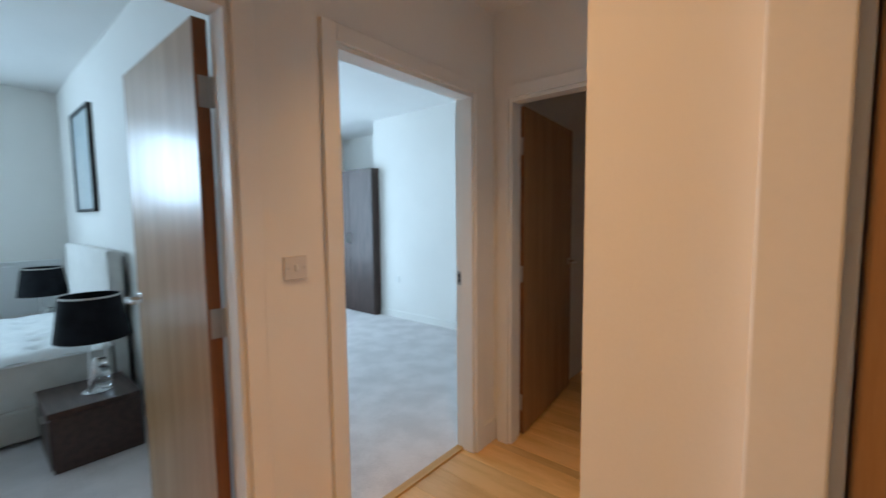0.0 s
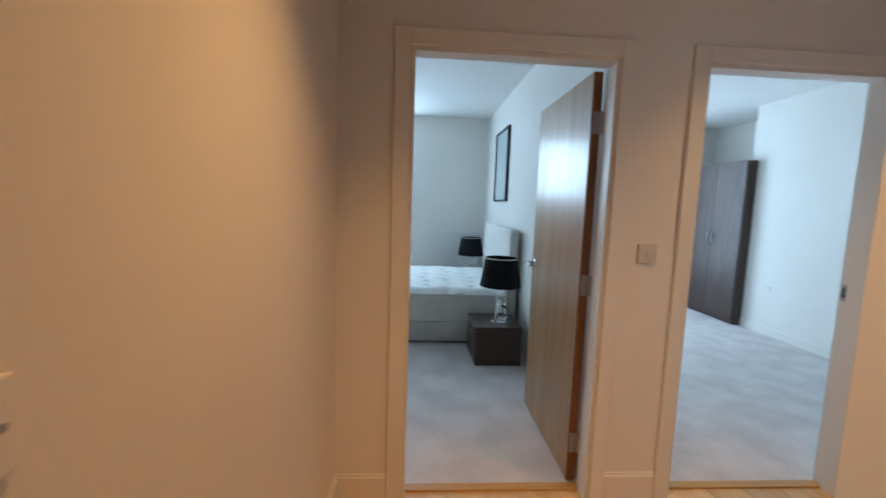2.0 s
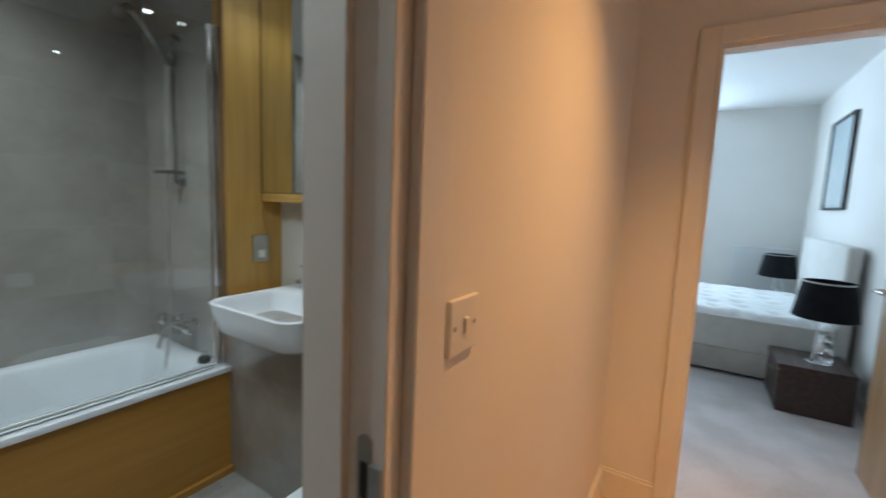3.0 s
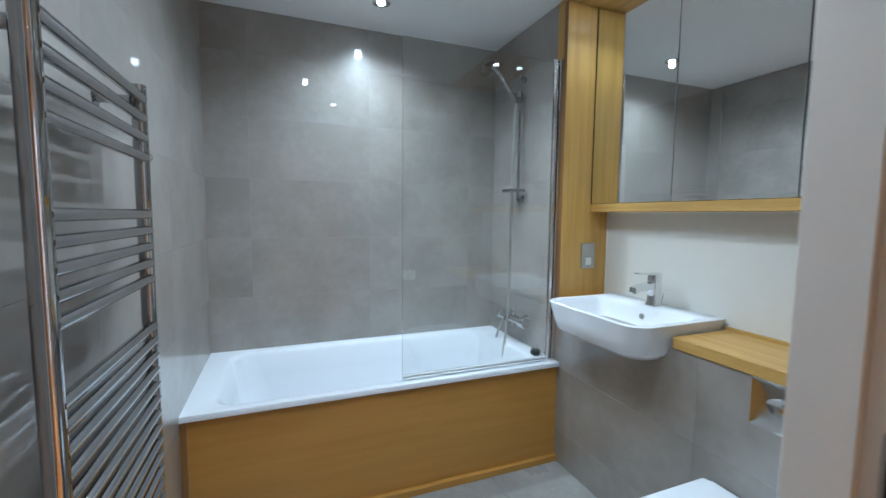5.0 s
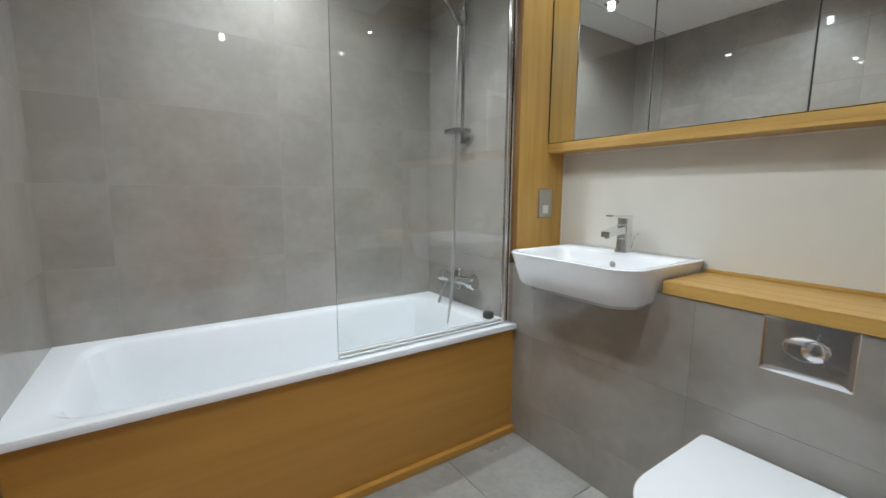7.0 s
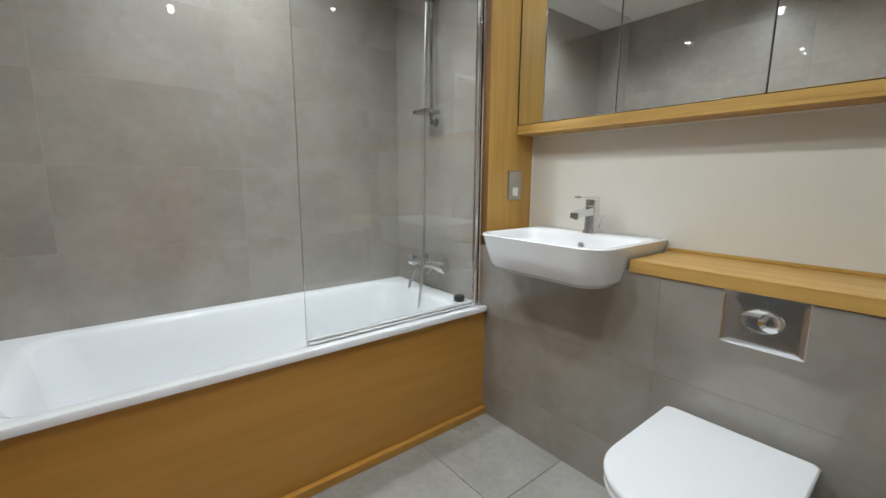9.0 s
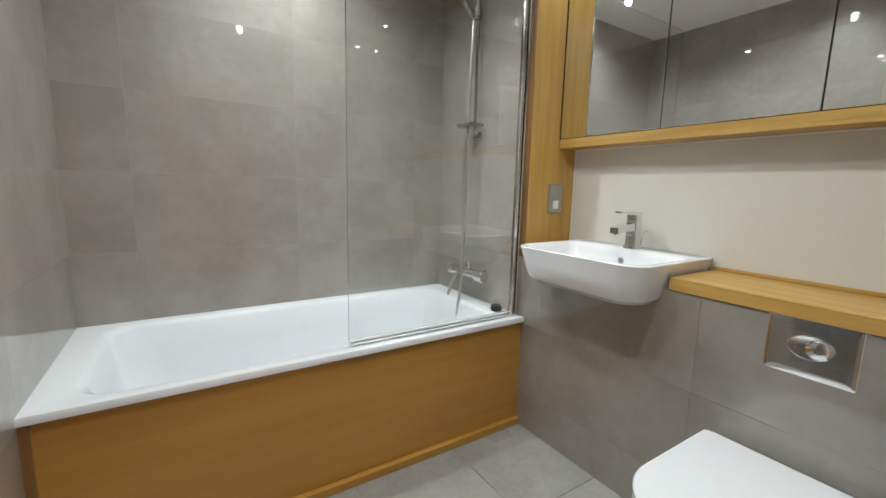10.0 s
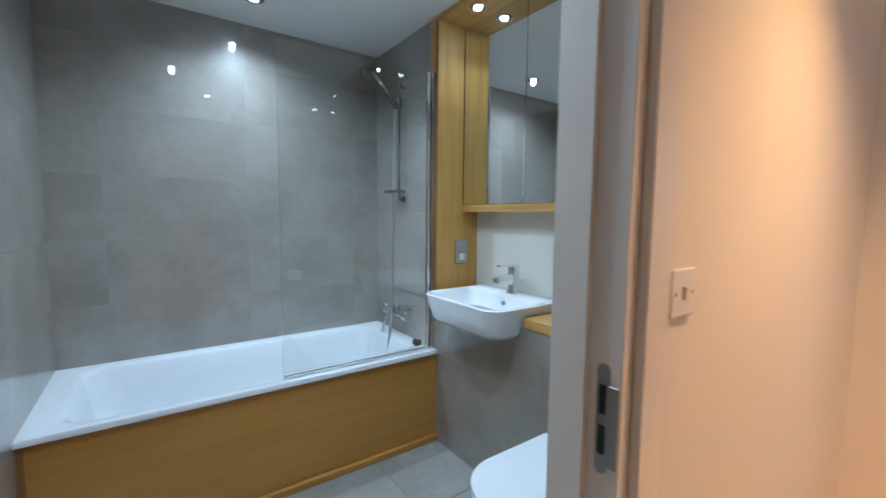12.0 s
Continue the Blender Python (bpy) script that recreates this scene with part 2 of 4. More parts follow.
def rounded(x0, x1, y0, y1, r, n=6, rs=None):
    """The outline of a rectangle with rounded corners; rs gives the four corners' radii."""
    rs = rs or (r, r, r, r)
    out = []
    for (cx, cy, a0), q in zip(((x1 - rs[0], y1 - rs[0], 0), (x0 + rs[1], y1 - rs[1], 90), (x0 + rs[2], y0 + rs[2], 180), (x1 - rs[3], y0 + rs[3], 270)), rs):
        for k in range(n + 1):
            a = radians(a0 + 90 * k / n)
            out.append((cx + q * math.cos(a), cy + q * math.sin(a)))
    return out


def loft(rings, cap0=True, cap1=True):
    """Skins a stack of outlines, each a list of points in space."""
    bm = bmesh.new()
    vs = [[bm.verts.new(p) for p in ring] for ring in rings]
    for a, b in zip(vs, vs[1:]):
        for k in range(len(a)):
            bm.faces.new((a[k], a[(k + 1) % len(a)], b[(k + 1) % len(a)], b[k]))
    if cap0:
        bm.faces.new(vs[0])
    if cap1:
        bm.faces.new(vs[-1])
    return bm


def at_z(outline, z):
    return [(x, y, z) for x, y in outline]


# ---- the large structure ----
HC, BC, RC = 2.50, 2.39, 2.68  # ceilings: hall, bathroom, bedrooms
OT = 2.012  # top of the door openings


def welded(bm):
    bmesh.ops.remove_doubles(bm, verts=bm.verts, dist=1e-5)
    return bm


def wall_y(x0, x1, y0, y1, top, holes, z0=0.0):
    """A wall that runs along x, with openings (from, to, bottom, top)."""
    rows, at = [], x0
    for a, b, lo, hi in sorted(holes):
        rows.append((at, a, y0, y1, z0, top))
        if lo > z0:
            rows.append((a, b, y0, y1, z0, lo))
        rows.append((a, b, y0, y1, hi, top))
        at = b
    rows.append((at, x1, y0, y1, z0, top))
    return welded(boxes(rows))


def wall_x(y0, y1, x0, x1, top, holes, z0=0.0):
    bm = wall_y(y0, y1, x0, x1, top, holes, z0)
    for v in bm.verts:
        v.co = Vector((v.co.y, v.co.x, v.co.z))
    return bm


LT = 0.022  # lining thickness
setting("wall_bedrooms", wall_x(-1.75, 5.2, -0.60, -0.48, RC, [(0.446 - LT, 1.32 + LT, 0, OT + LT), (1.712 - LT, 2.592 + LT, 0, OT + LT)]), WALL, "cream painted wall with two bedroom door openings", "wall")
setting("wall_bathroom", wall_y(-0.48, 3.0, 0.030, 0.142, HC, [(1.146 - LT, 1.950 + LT, 0, OT + LT)]), WALL, "cream painted hall wall with the bathroom door opening", "wall")
setting("wall_cupboard", welded(boxes([(0.667, 0.894 - LT, 1.215, 1.335, 0, HC), (1.73 + LT, 3.0, 1.215, 1.335, 0, HC), (0.894 - LT, 1.73 + LT, 1.215, 1.335, OT + LT, HC), (0.667, 0.787, 1.335, 2.80, 0, HC)])), WALL, "cream painted corner wall round the hall cupboard", "wall")
setting("wall_end", wall_y(-0.48, 1.6, 2.80, 2.92, HC, [(-0.370 - LT, 0.505 + LT, 0, OT + LT)]), WALL, "cream painted wall at the hall's end with a door opening", "wall")
setting("wall_hall_east", boxes([(2.90, 3.0, 0.142, 1.215, 0, HC)]), WALL, "plain cream wall closing the hall", "wall")
setting("wall_party", boxes([(-5.04, -0.60, 1.527, 1.65, 0, RC)]), WALL, "white painted wall between the two bedrooms", "wall")
setting("wall_windows", wall_x(-1.75, 5.25, -5.34, -5.04, RC, [(-1.40, 0.215, 0.25, 2.61), (2.1, 3.7, 0.4, 2.4)]), WALL, "white painted outer wall with tall windows", "wall")
setting("wall_bedroom_south", boxes([(-5.04, -0.60, -1.75, -1.65, 0, RC)]), WALL, "plain white bedroom wall", "wall")
setting("wall_second_bedroom", welded(boxes([(-3.47, -0.60, 4.55, 4.65, 0, RC), (-3.57, -3.47, 4.55, 5.15, 0, RC), (-5.04, -3.47, 5.15, 5.25, 0, RC)])), WALL, "white painted wall with a wardrobe alcove", "wall")
setting("wall_back_room", welded(boxes([(-0.48, 1.5, 4.5, 4.6, 0, HC), (1.5, 1.6, 2.92, 4.5, 0, HC)])), WALL, "plain walls of the room behind the end door", "wall")
setting("ceiling_hall", boxes([(-0.48, 3.0, 0.142, 4.6, HC, HC + 0.1)]), CEIL, "white painted hall ceiling", "ceiling")
setting("ceiling_bedrooms", boxes([(-5.34, -0.48, -1.75, 5.25, RC, RC + 0.1)]), CEIL, "white painted bedroom ceiling", "ceiling")
setting("ceiling_bathroom", boxes([(0.0, 2.28, -2.30, 0.142, BC, BC + 0.1)]), CEIL, "white painted bathroom ceiling with downlights", "ceiling")
setting("carpet", boxes([(-5.04, -0.555, -1.65, 5.15, -0.1, 0.004)]), CARPET, "pale grey bedroom carpet with trodden pile", "carpet")
floor_hall = setting("floor", boxes([(-0.555, 3.0, 0.086, 4.6, -0.10, -0.012)]), BLACK, "oak plank floor of the hall", "floor")
floor_bath = setting("floor_bathroom", boxes([(0.0, 2.28, -2.30, 0.086, -0.10, -0.004)]), GROUT, "grey tiled bathroom floor", "floor")

# bathroom walls: the bedding behind the tiles
bath_back = setting("wall_bath_back", boxes([(0.0, 2.28, -2.30, -2.1704, 0, BC)]), GROUT, "polished grey tiled wall behind the bath", "wall")
bath_left = setting("wall_bath_left", boxes([(2.1504, 2.28, -2.1704, 0.030, 0, BC)]), GROUT, "polished grey tiled wall with the towel rail", "wall")
bath_end = setting("wall_bath_end", boxes([(0.119, 0.4136, -2.1704, -1.49, 0, BC), (0.119, 0.4136, -1.49, 0.020, 0, 0.824)]), GROUT, "grey tiled wall and cistern casing", "wall")
setting("wall_bath_outer", boxes([(0.0, 0.119, -2.179, 0.030, 0, BC)]), WALL, "plain wall behind the basin recess", "wall")
bath_front = setting("wall_bath_front", boxes([(0.119, 1.146 - LT, 0.0124, 0.030, 0, BC), (1.950 + LT, 2.159, 0.0124, 0.030, 0, BC), (1.146 - LT, 1.950 + LT, 0.0124, 0.030, OT + LT, BC)]), GROUT, "grey tiled wall round the bathroom door", "wall")


def lining_x(name, y0, y1, x0, x1, stop_lo, stop_hi, label):
    """A door lining in a wall that runs along y: two jambs, a head, and the stop."""
    ob = thing(name, label, "door frame")
    ob["kind"] = "structure"
    part("jamb", box(x0, x1, y0 - LT, y0, 0, OT + LT, 0.0015), TRIM, ob)
    part("jamb", box(x0, x1, y1, y1 + LT, 0, OT + LT, 0.0015), TRIM, ob)
    part("head", box(x0, x1, y0, y1, OT, OT + LT, 0.0015), TRIM, ob)
    part("stop", boxes([(stop_lo, stop_hi, y0, y0 + 0.013, 0, OT - 0.013), (stop_lo, stop_hi, y1 - 0.013, y1, 0, OT - 0.013), (stop_lo, stop_hi, y0, y1, OT - 0.013, OT)], 0.001), TRIM, ob)
    return ob


def lining_y(name, x0, x1, y0, y1, stop_lo, stop_hi, label):
    ob = thing(name, label, "door frame")
    ob["kind"] = "structure"
    part("jamb", box(x0 - LT, x0, y0, y1, 0, OT + LT, 0.0015), TRIM, ob)
    part("jamb", box(x1, x1 + LT, y0, y1, 0, OT + LT, 0.0015), TRIM, ob)
    part("head", box(x0, x1, y0, y1, OT, OT + LT, 0.0015), TRIM, ob)
    part("stop", boxes([(x0, x0 + 0.013, stop_lo, stop_hi, 0, OT - 0.013), (x1 - 0.013, x1, stop_lo, stop_hi, 0, OT - 0.013), (x0, x1, stop_lo, stop_hi, OT - 0.013, OT)], 0.001), TRIM, ob)
    return ob


def architrave(ob, a0, a1, plane, out, axis, w=0.072, back=0.006):
    """Plain eased boards round an opening from a0 to a1, on the wall face at plane, proud in the direction out."""
    t1 = plane + out * 0.019
    lo, hi = min(plane, t1), max(plane, t1)
    top = OT + back
    for row in (
        (a0 - w, a0 - back, lo, hi, 0, top + w - back),
        (a1 + back, a1 + w, lo, hi, 0, top + w - back),
        (a0 - back, a1 + back, lo, hi, top, top + w - back),
    ):
        bm = box(*row, 0.003, seg=2)
        if axis == "y":
            for v in bm.verts:
                v.co = Vector((v.co.y, v.co.x, v.co.z))
        part("architrave", bm, TRIM, ob)


frame_a = lining_x("door_frame_1", 0.446, 1.32, -0.602, -0.478, -0.552, -0.478, "white painted bedroom door frame with plain architrave")
architrave(frame_a, 0.446, 1.32, -0.48, 1, "y")
frame_b = lining_x("door_frame_2", 1.712, 2.592, -0.602, -0.478, -0.552, -0.478, "white painted second bedroom door frame with plain architrave")
architrave(frame_b, 1.712, 2.592, -0.48, 1, "y")
frame_c = lining_y("door_frame_3", -0.370, 0.505, 2.798, 2.922, 2.798, 2.872, "white painted door frame at the hall's end")
architrave(frame_c, -0.370, 0.505, 2.80, -1, "x")
frame_d = lining_y("door_frame_4", 0.894, 1.73, 1.213, 1.337, 1.265, 1.335, "white painted cupboard door frame")
architrave(frame_d, 0.894, 1.73, 1.215, -1, "x", 0.069, 0.011)
frame_e = lining_y("door_frame_5", 1.146, 1.950, 0.012, 0.144, 0.012, 0.085, "white painted bathroom door frame with rebate")
architrave(frame_e, 1.146, 1.950, 0.142, 1, "x", 0.102, 0.032)


def skirting(name, x0, x1, y0, y1, side, h=0.145):
    """A skirting board with a stepped top; side is the face that it stands against."""
    d = 0.016
    a = {"x-": (x0, x0 + d, y0, y1), "x+": (x1 - d, x1, y0, y1), "y-": (x0, x1, y0, y0 + d), "y+": (x0, x1, y1 - d, y1)}[side]
    bm = box(*a, 0, h - 0.012, 0.0015)
    e = {"x-": (x0, x0 + d * 0.55, y0, y1), "x+": (x1 - d * 0.55, x1, y0, y1), "y-": (x0, x1, y0, y0 + d * 0.55), "y+": (x0, x1, y1 - d * 0.55, y1)}[side]
    box(*e, h - 0.012, h, 0.0015, bm)
    return setting(name, bm, TRIM, "white painted skirting board", "skirting")


skirting("baseboard", -0.48, -0.4, 0.142, 0.372, "x-")
skirting("baseboard", -0.48, -0.4, 1.394, 1.638, "x-")
skirting("baseboard", -0.48, -0.4, 2.668, 2.80, "x-")
skirting("baseboard", -0.464, 1.043, 0.142, 0.2, "y-")
skirting("baseboard", 2.041, 2.9, 0.142, 0.2, "y-")
skirting("baseboard", 0.60, 0.667, 1.215, 2.80, "x+")
skirting("baseboard", 0.651, 0.824, 1.1, 1.215, "y+")
skirting("baseboard", 1.799, 2.9, 1.1, 1.215, "y+")
skirting("baseboard", 0.585, 0.651, 2.7, 2.80, "y+")
skirting("baseboard", -5.04, -1.5, 1.4, 1.527, "y+", 0.10)
skirting("baseboard", -3.47, -0.6, 4.4, 4.55, "y+", 0.10)
skirting("baseboard", -5.04, -4.9, -1.65, 1.511, "x-", 0.10)
skirting("baseboard", -0.48, 1.5, 4.4, 4.50, "y+", 0.12)
skirting("baseboard", 1.4, 1.5, 2.92, 4.484, "x+", 0.12)

# door thresholds
for ya, yb in ((0.446, 1.32), (1.712, 2.592)):
    setting("threshold", box(-0.60, -0.548, ya + 0.001, yb - 0.001, -0.004, 0.009, 0.003), OAKY, "oak threshold strip between hall and carpet", "threshold")


# ---- doors ----
def lever(parent, p, face, along):
    """A lever handle on a rose. p: the middle of the rose on the leaf; face and along: unit directions."""
    p, f, a = Vector(p), Vector(face), Vector(along)
    axis = "y" if abs(f.y) > 0.5 else "x"
    s = f.y if axis == "y" else f.x
    h = part("handle", tube([p + f * 0.004, p + f * 0.05, p + f * 0.058 + a * 0.008, p + f * 0.06 + a * 0.03, p + f * 0.058 + a * 0.125], [0.0095, 0.0095, 0.0100, 0.0095, 0.0085], 12), CHROME, parent, "chrome lever handle", True)
    part("rose", lathe([(0.026, 0.0), (0.026, s * 0.006), (0.022, s * 0.009), (0.010, s * 0.0095)], p, 24, axis=axis), CHROME, h, "", True)
    return h


def door_leaf(name, hinge, angle, length, label, height=1.988, handle=True):
    """A flush leaf that stands open at angle (degrees from +x), hinge at its near lower corner; its -normal side carries the lever."""
    ob = thing(name, label, "door")
    ob.matrix_world = pose(hinge[0], hinge[1], 0.012, 0, 0, angle)
    part("leaf", box(0.008, length - 0.008, 0, 0.044, 0, height, 0.001), VENEER, ob)
    part("lipping", boxes([(0, 0.008, 0, 0.044, 0, height), (length - 0.008, length, 0, 0.044, 0, height)], 0.001), LIPPING, ob, "dark timber edge")
    for hz in (0.20, 1.0, 1.76):
        hg = part("hinge", boxes([(-0.004, 0.0005, 0.008, 0.044, hz - 0.05, hz + 0.05)], 0.001), SATIN, ob, "satin steel butt hinge")
        part("knuckle", tube([(-0.006, 0.050, hz - 0.05), (-0.006, 0.050, hz + 0.05)], 0.006, 10), SATIN, hg, "", True)
    return ob


door_a = door_leaf("door_1", (-0.610, 1.268), 179.6, 0.826, "walnut veneer bedroom door standing wide open")
door_a.matrix_world = door_a.matrix_world @ Matrix.Diagonal((1, -1, 1, 1))
lever(door_a, (0.765, 0.0, 1.0), (0, -1, 0), (-1, 0, 0))
door_c = door_leaf("door_3", (-0.349, 2.93), 95.2, 0.90, "oak veneer door standing open at the hall's end")
lever(door_c, (0.83, 0.0, 1.0), (0, -1, 0), (-1, 0, 0))
door_d = thing("door_4", "closed oak veneer cupboard door", "door")
part("leaf", box(0.897, 1.727, 1.220, 1.264, 0.008, 1.985, 0.001), VENEER, door_d)
lever(door_d, (1.66, 1.220, 1.0), (0, -1, 0), (-1, 0, 0))

# strike plates
strike = thing("strike_plate", "satin steel strike plate on the bathroom jamb", "strike plate")
part("plate", loft([[(x, 0.113 + q[0], 0.985 + q[1]) for q in rounded(-0.011, 0.011, -0.093, 0.093, 0.011)] for x in (1.1462, 1.1485)]), SATIN, strike)
part("lip", box(1.1462, 1.1495, 0.122, 0.142, 0.908, 1.044, 0.001), SATIN, strike)
# no holes are cut: black blocks paint the shade inside the latch slots
for sz in (0.991, 0.923):
    part("slot", box(1.1475, 1.1492, 0.107, 0.1195, sz + 0.003, sz + 0.052), BLACK, strike, "black block painted as the latch slot's shade")
strike_b = thing("strike_plate", "small steel strike plate on the bedroom jamb", "strike plate")
part("plate", box(-0.592, -0.565, 2.5895, 2.5918, 0.97, 1.05, 0.001), SATIN, strike_b)
# black block paints the shade of the uncut latch slot
part("slot", box(-0.586, -0.571, 2.5888, 2.5905, 0.985, 1.035), BLACK, strike_b, "black block painted as the latch slot's shade")


# ---- hall fittings ----
def switch_y(x, z, y, name="light_switch"):
    ob = thing(name, "white plastic rocker light switch on the hall wall", "switch")
    part("plate", box(x - 0.043, x + 0.043, y, y + 0.009, z - 0.043, z + 0.043, 0.003, seg=2), PLASTIC, ob)
    rk = box(x - 0.006, x + 0.006, y + 0.007, y + 0.014, z - 0.0125, z + 0.0125, 0.002)
    part("rocker", rk, PLASTIC, ob)
    for sx in (-0.03, 0.03):
        part("screw", lathe([(0.004, 0.0), (0.004, 0.0008), (0.003, 0.0012)], (x + sx, y + 0.0088, z), 10, axis="y"), SATIN, ob)
    return ob


switch_y(0.972, 1.182, 0.142)
sw2 = thing("light_switch", "square grey plastic switch plate between the bedroom doors", "switch")
part("plate", box(-0.48, -0.471, 1.468, 1.556, 1.147, 1.231, 0.003, seg=2), GREYPLATE, sw2)
part("rocker", box(-0.473, -0.466, 1.507, 1.517, 1.177, 1.201, 0.002), PLASTIC, sw2)
for dy in (-0.03, 0.03):
    part("screw", lathe([(0.004, 0.0), (0.004, 0.0008), (0.003, 0.0012)], (-0.4712, 1.512 + dy, 1.188), 10, axis="x"), SATIN, sw2)


def downlight(x, y, z, glow, group):
    ob = thing("downlight", "round recessed ceiling downlight with chrome rim", "downlight", group)
    part("rim", lathe([(0.047, 0), (0.047, -0.004), (0.040, -0.006), (0.033, -0.004), (0.033, 0.0)], (x, y, z), 28), CHROME, ob, "", True)
    part("lens", lathe([(0.021, -0.001), (0.020, -0.006), (0.016, -0.010), (0.008, -0.012)], (x, y, z), 20), glow, ob, "lit lens")
    return ob


for sx, sy, watts, cone in BATH_SPOTS:
    downlight(sx, sy, BC, GLOW_B, "bathroom downlights")
for sy in SOFFIT_SPOTS:
    downlight(0.340, sy, 2.3675, GLOW_B, "soffit downlights")
# hall fittings are out of view, assumed where the warm light comes from
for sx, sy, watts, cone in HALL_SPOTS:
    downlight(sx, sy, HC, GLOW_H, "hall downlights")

# ---- bathroom ----
XL, XR, YB = 0.414, 2.15, -2.17
# bath
bath = thing("bath", "white acrylic bath built in along the tiled wall", "bath")
RIM = 0.543
o = rounded(XL, XR, YB, -1.400, 0.004)
o2 = rounded(XL + 0.004, XR - 0.004, YB + 0.004, -1.404, 0.004)
rings = [at_z(o, 0.520), at_z(o, RIM - 0.006), at_z(o2, RIM)]
for inset, z, r in ((0.052, RIM, 0.10), (0.060, RIM - 0.004, 0.10), (0.070, RIM - 0.018, 0.11), (0.085, 0.42, 0.13), (0.105, 0.28, 0.15), (0.135, 0.19, 0.16), (0.19, 0.155, 0.14), (0.26, 0.150, 0.10)):
    rings.append(at_z(rounded(XL + 0.045 + inset * 1.0, XR - 0.02 - inset * 1.5, YB + inset, -1.400 - inset * 0.95, r), z))
part("tub", loft(rings, False, True), ACRYLIC, bath, "", True)
ovf = part("overflow", lathe([(0.033, 0.0), (0.033, 0.006), (0.026, 0.010), (0.008, 0.011)], (0.520, -1.79, 0.475), 24, axis="x"), CHROME, bath, "chrome overflow cover", True)
part("drain", lathe([(0.036, 0.0), (0.036, 0.004), (0.028, 0.006)], (0.80, -1.79, 0.150), 24), CHROME, bath, "chrome drain", True)
panel = part("side_panel", box(XL + 0.004, XR - 0.004, -1.434, -1.418, 0.036, 0.520, 0.001), OAKH, bath, "honey oak side panel")
part("plinth", box(XL + 0.004, XR - 0.004, -1.432, -1.396, 0.0, 0.034, 0.002), OAKH, panel)
part("end_strip", box(XR - 0.030, XR - 0.002, -1.4178, -1.408, 0.036, 0.519, 0.001), OAKEDGE, panel, "dark edge strip")

# bath screen
screen = thing("bath_screen", "clear glass bath screen in a chrome wall profile", "bath screen")
pane = part("pane", box(0.478, 1.262, -1.452, -1.446, 0.569, 2.08, 0.001), GLASS, screen, "clear toughened glass")
pane.visible_shadow = False
part("profile", box(0.4145, 0.448, -1.464, -1.434, 0.544, 2.095, 0.003), CHROME, screen, "chrome wall channel")
part("hinge_bar", tube([(0.464, -1.449, 0.549), (0.464, -1.449, 2.09)], 0.014, 16), CHROME, screen, "", True)
part("seal", box(0.478, 1.262, -1.454, -1.444, 0.5445, 0.5685, 0.002), SEAL, screen, "pale bottom seal")
part("seal_bar", box(0.485, 1.258, -1.4435, -1.438, 0.549, 0.561, 0.001), CHROME, screen)

# oak surround of the basin recess
surround = thing("oak_surround", "honey oak post and soffit framing the basin recess", "joinery")
part("post", box(0.12, 0.428, -1.49, -1.41, 0.870, 2.367, 0.0015), OAK, surround)
part("edge_banding", box(0.428, 0.4295, -1.4335, -1.4105, 0.871, 2.366), OAKEDGE, surround, "darker edge banding")
part("soffit", box(0.12, 0.428, -1.49, 0.020, 2.368, 2.3895, 0.001), OAKY, surround)
ledge = thing("oak_shelf", "honey oak shelf above the cistern casing", "shelf")
part("shelf_board", box(0.131, 0.428, -0.742, 0.019, 0.826, 0.868, 0.002), OAKY, ledge)
part("upstand", box(0.131, 0.140, -0.742, 0.019, 0.8685, 0.880, 0.001), OAKY, ledge)
part("shelf_end", box(0.131, 0.425, -1.409, -1.312, 0.826, 0.868, 0.001), OAKY, ledge)
splash = thing("splashback", "glossy cream glass splashback above the basin", "splashback")
part("glass_panel", box(0.1195, 0.129, -1.409, 0.019, 0.826, 1.345, 0.001), SPLASH, splash)
part("sealant", boxes([(0.129, 0.133, -1.409, -1.404, 0.870, 1.332), (0.129, 0.133, -1.404, 0.019, 1.327, 1.332)]), TRIM, splash, "white sealant bead")

cab = thing("mirror_cabinet", "wall cabinet with three mirror doors and oak base rail", "cabinet")
part("carcass", box(0.1295, 0.239, -1.4085, 0.019, 1.346, 2.3675), OAKY, cab)
# black sheet and strip paint the shade in the gaps round the mirrors
part("shadow_gap", box(0.2392, 0.2405, -1.4085, 0.019, 1.374, 2.3675), BLACK, cab, "black sheet painted as the shade behind the doors")
part("edge_gap", box(0.2406, 0.2485, -1.4085, -1.4050, 1.374, 2.366), BLACK, cab, "black strip painted as the gap's shade beside the post")
part("base_rail", box(0.1295, 0.247, -1.4085, 0.019, 1.333, 1.3455, 0.001), OAKY, cab)
part("lower_rail", box(0.2395, 0.247, -1.4085, 0.019, 1.3455, 1.3735, 0.001), OAKY, cab)
for k in range(3):
    ya = -1.4040 + (0.4745 if k else 0) + (0.4575 if k > 1 else 0)
    yb = (-0.930, -0.4725, 0.018)[k] - 0.003
    part("mirror_door", box(0.241, 0.2475, ya, yb, 1.3765, 2.365, 0.0012), MIRROR, cab, "frameless mirror door")

# shaver socket on the post
soc = thing("shaver_socket", "brushed steel socket plate with white insert", "socket")
part("plate", box(0.212, 0.301, -1.41, -1.402, 1.034, 1.168, 0.003), SATIN, soc)
part("insert", box(0.238, 0.274, -1.4025, -1.399, 1.053, 1.091, 0.001), PLASTIC, soc)
for sx in (0.256,):
    part("screw", lathe([(0.003, 0.0), (0.003, 0.001)], (sx, -1.402, 1.042), 8, axis="y"), CHROME, soc)

# basin
basin = thing("washbasin", "white ceramic semi-recessed washbasin with rounded front", "washbasin")


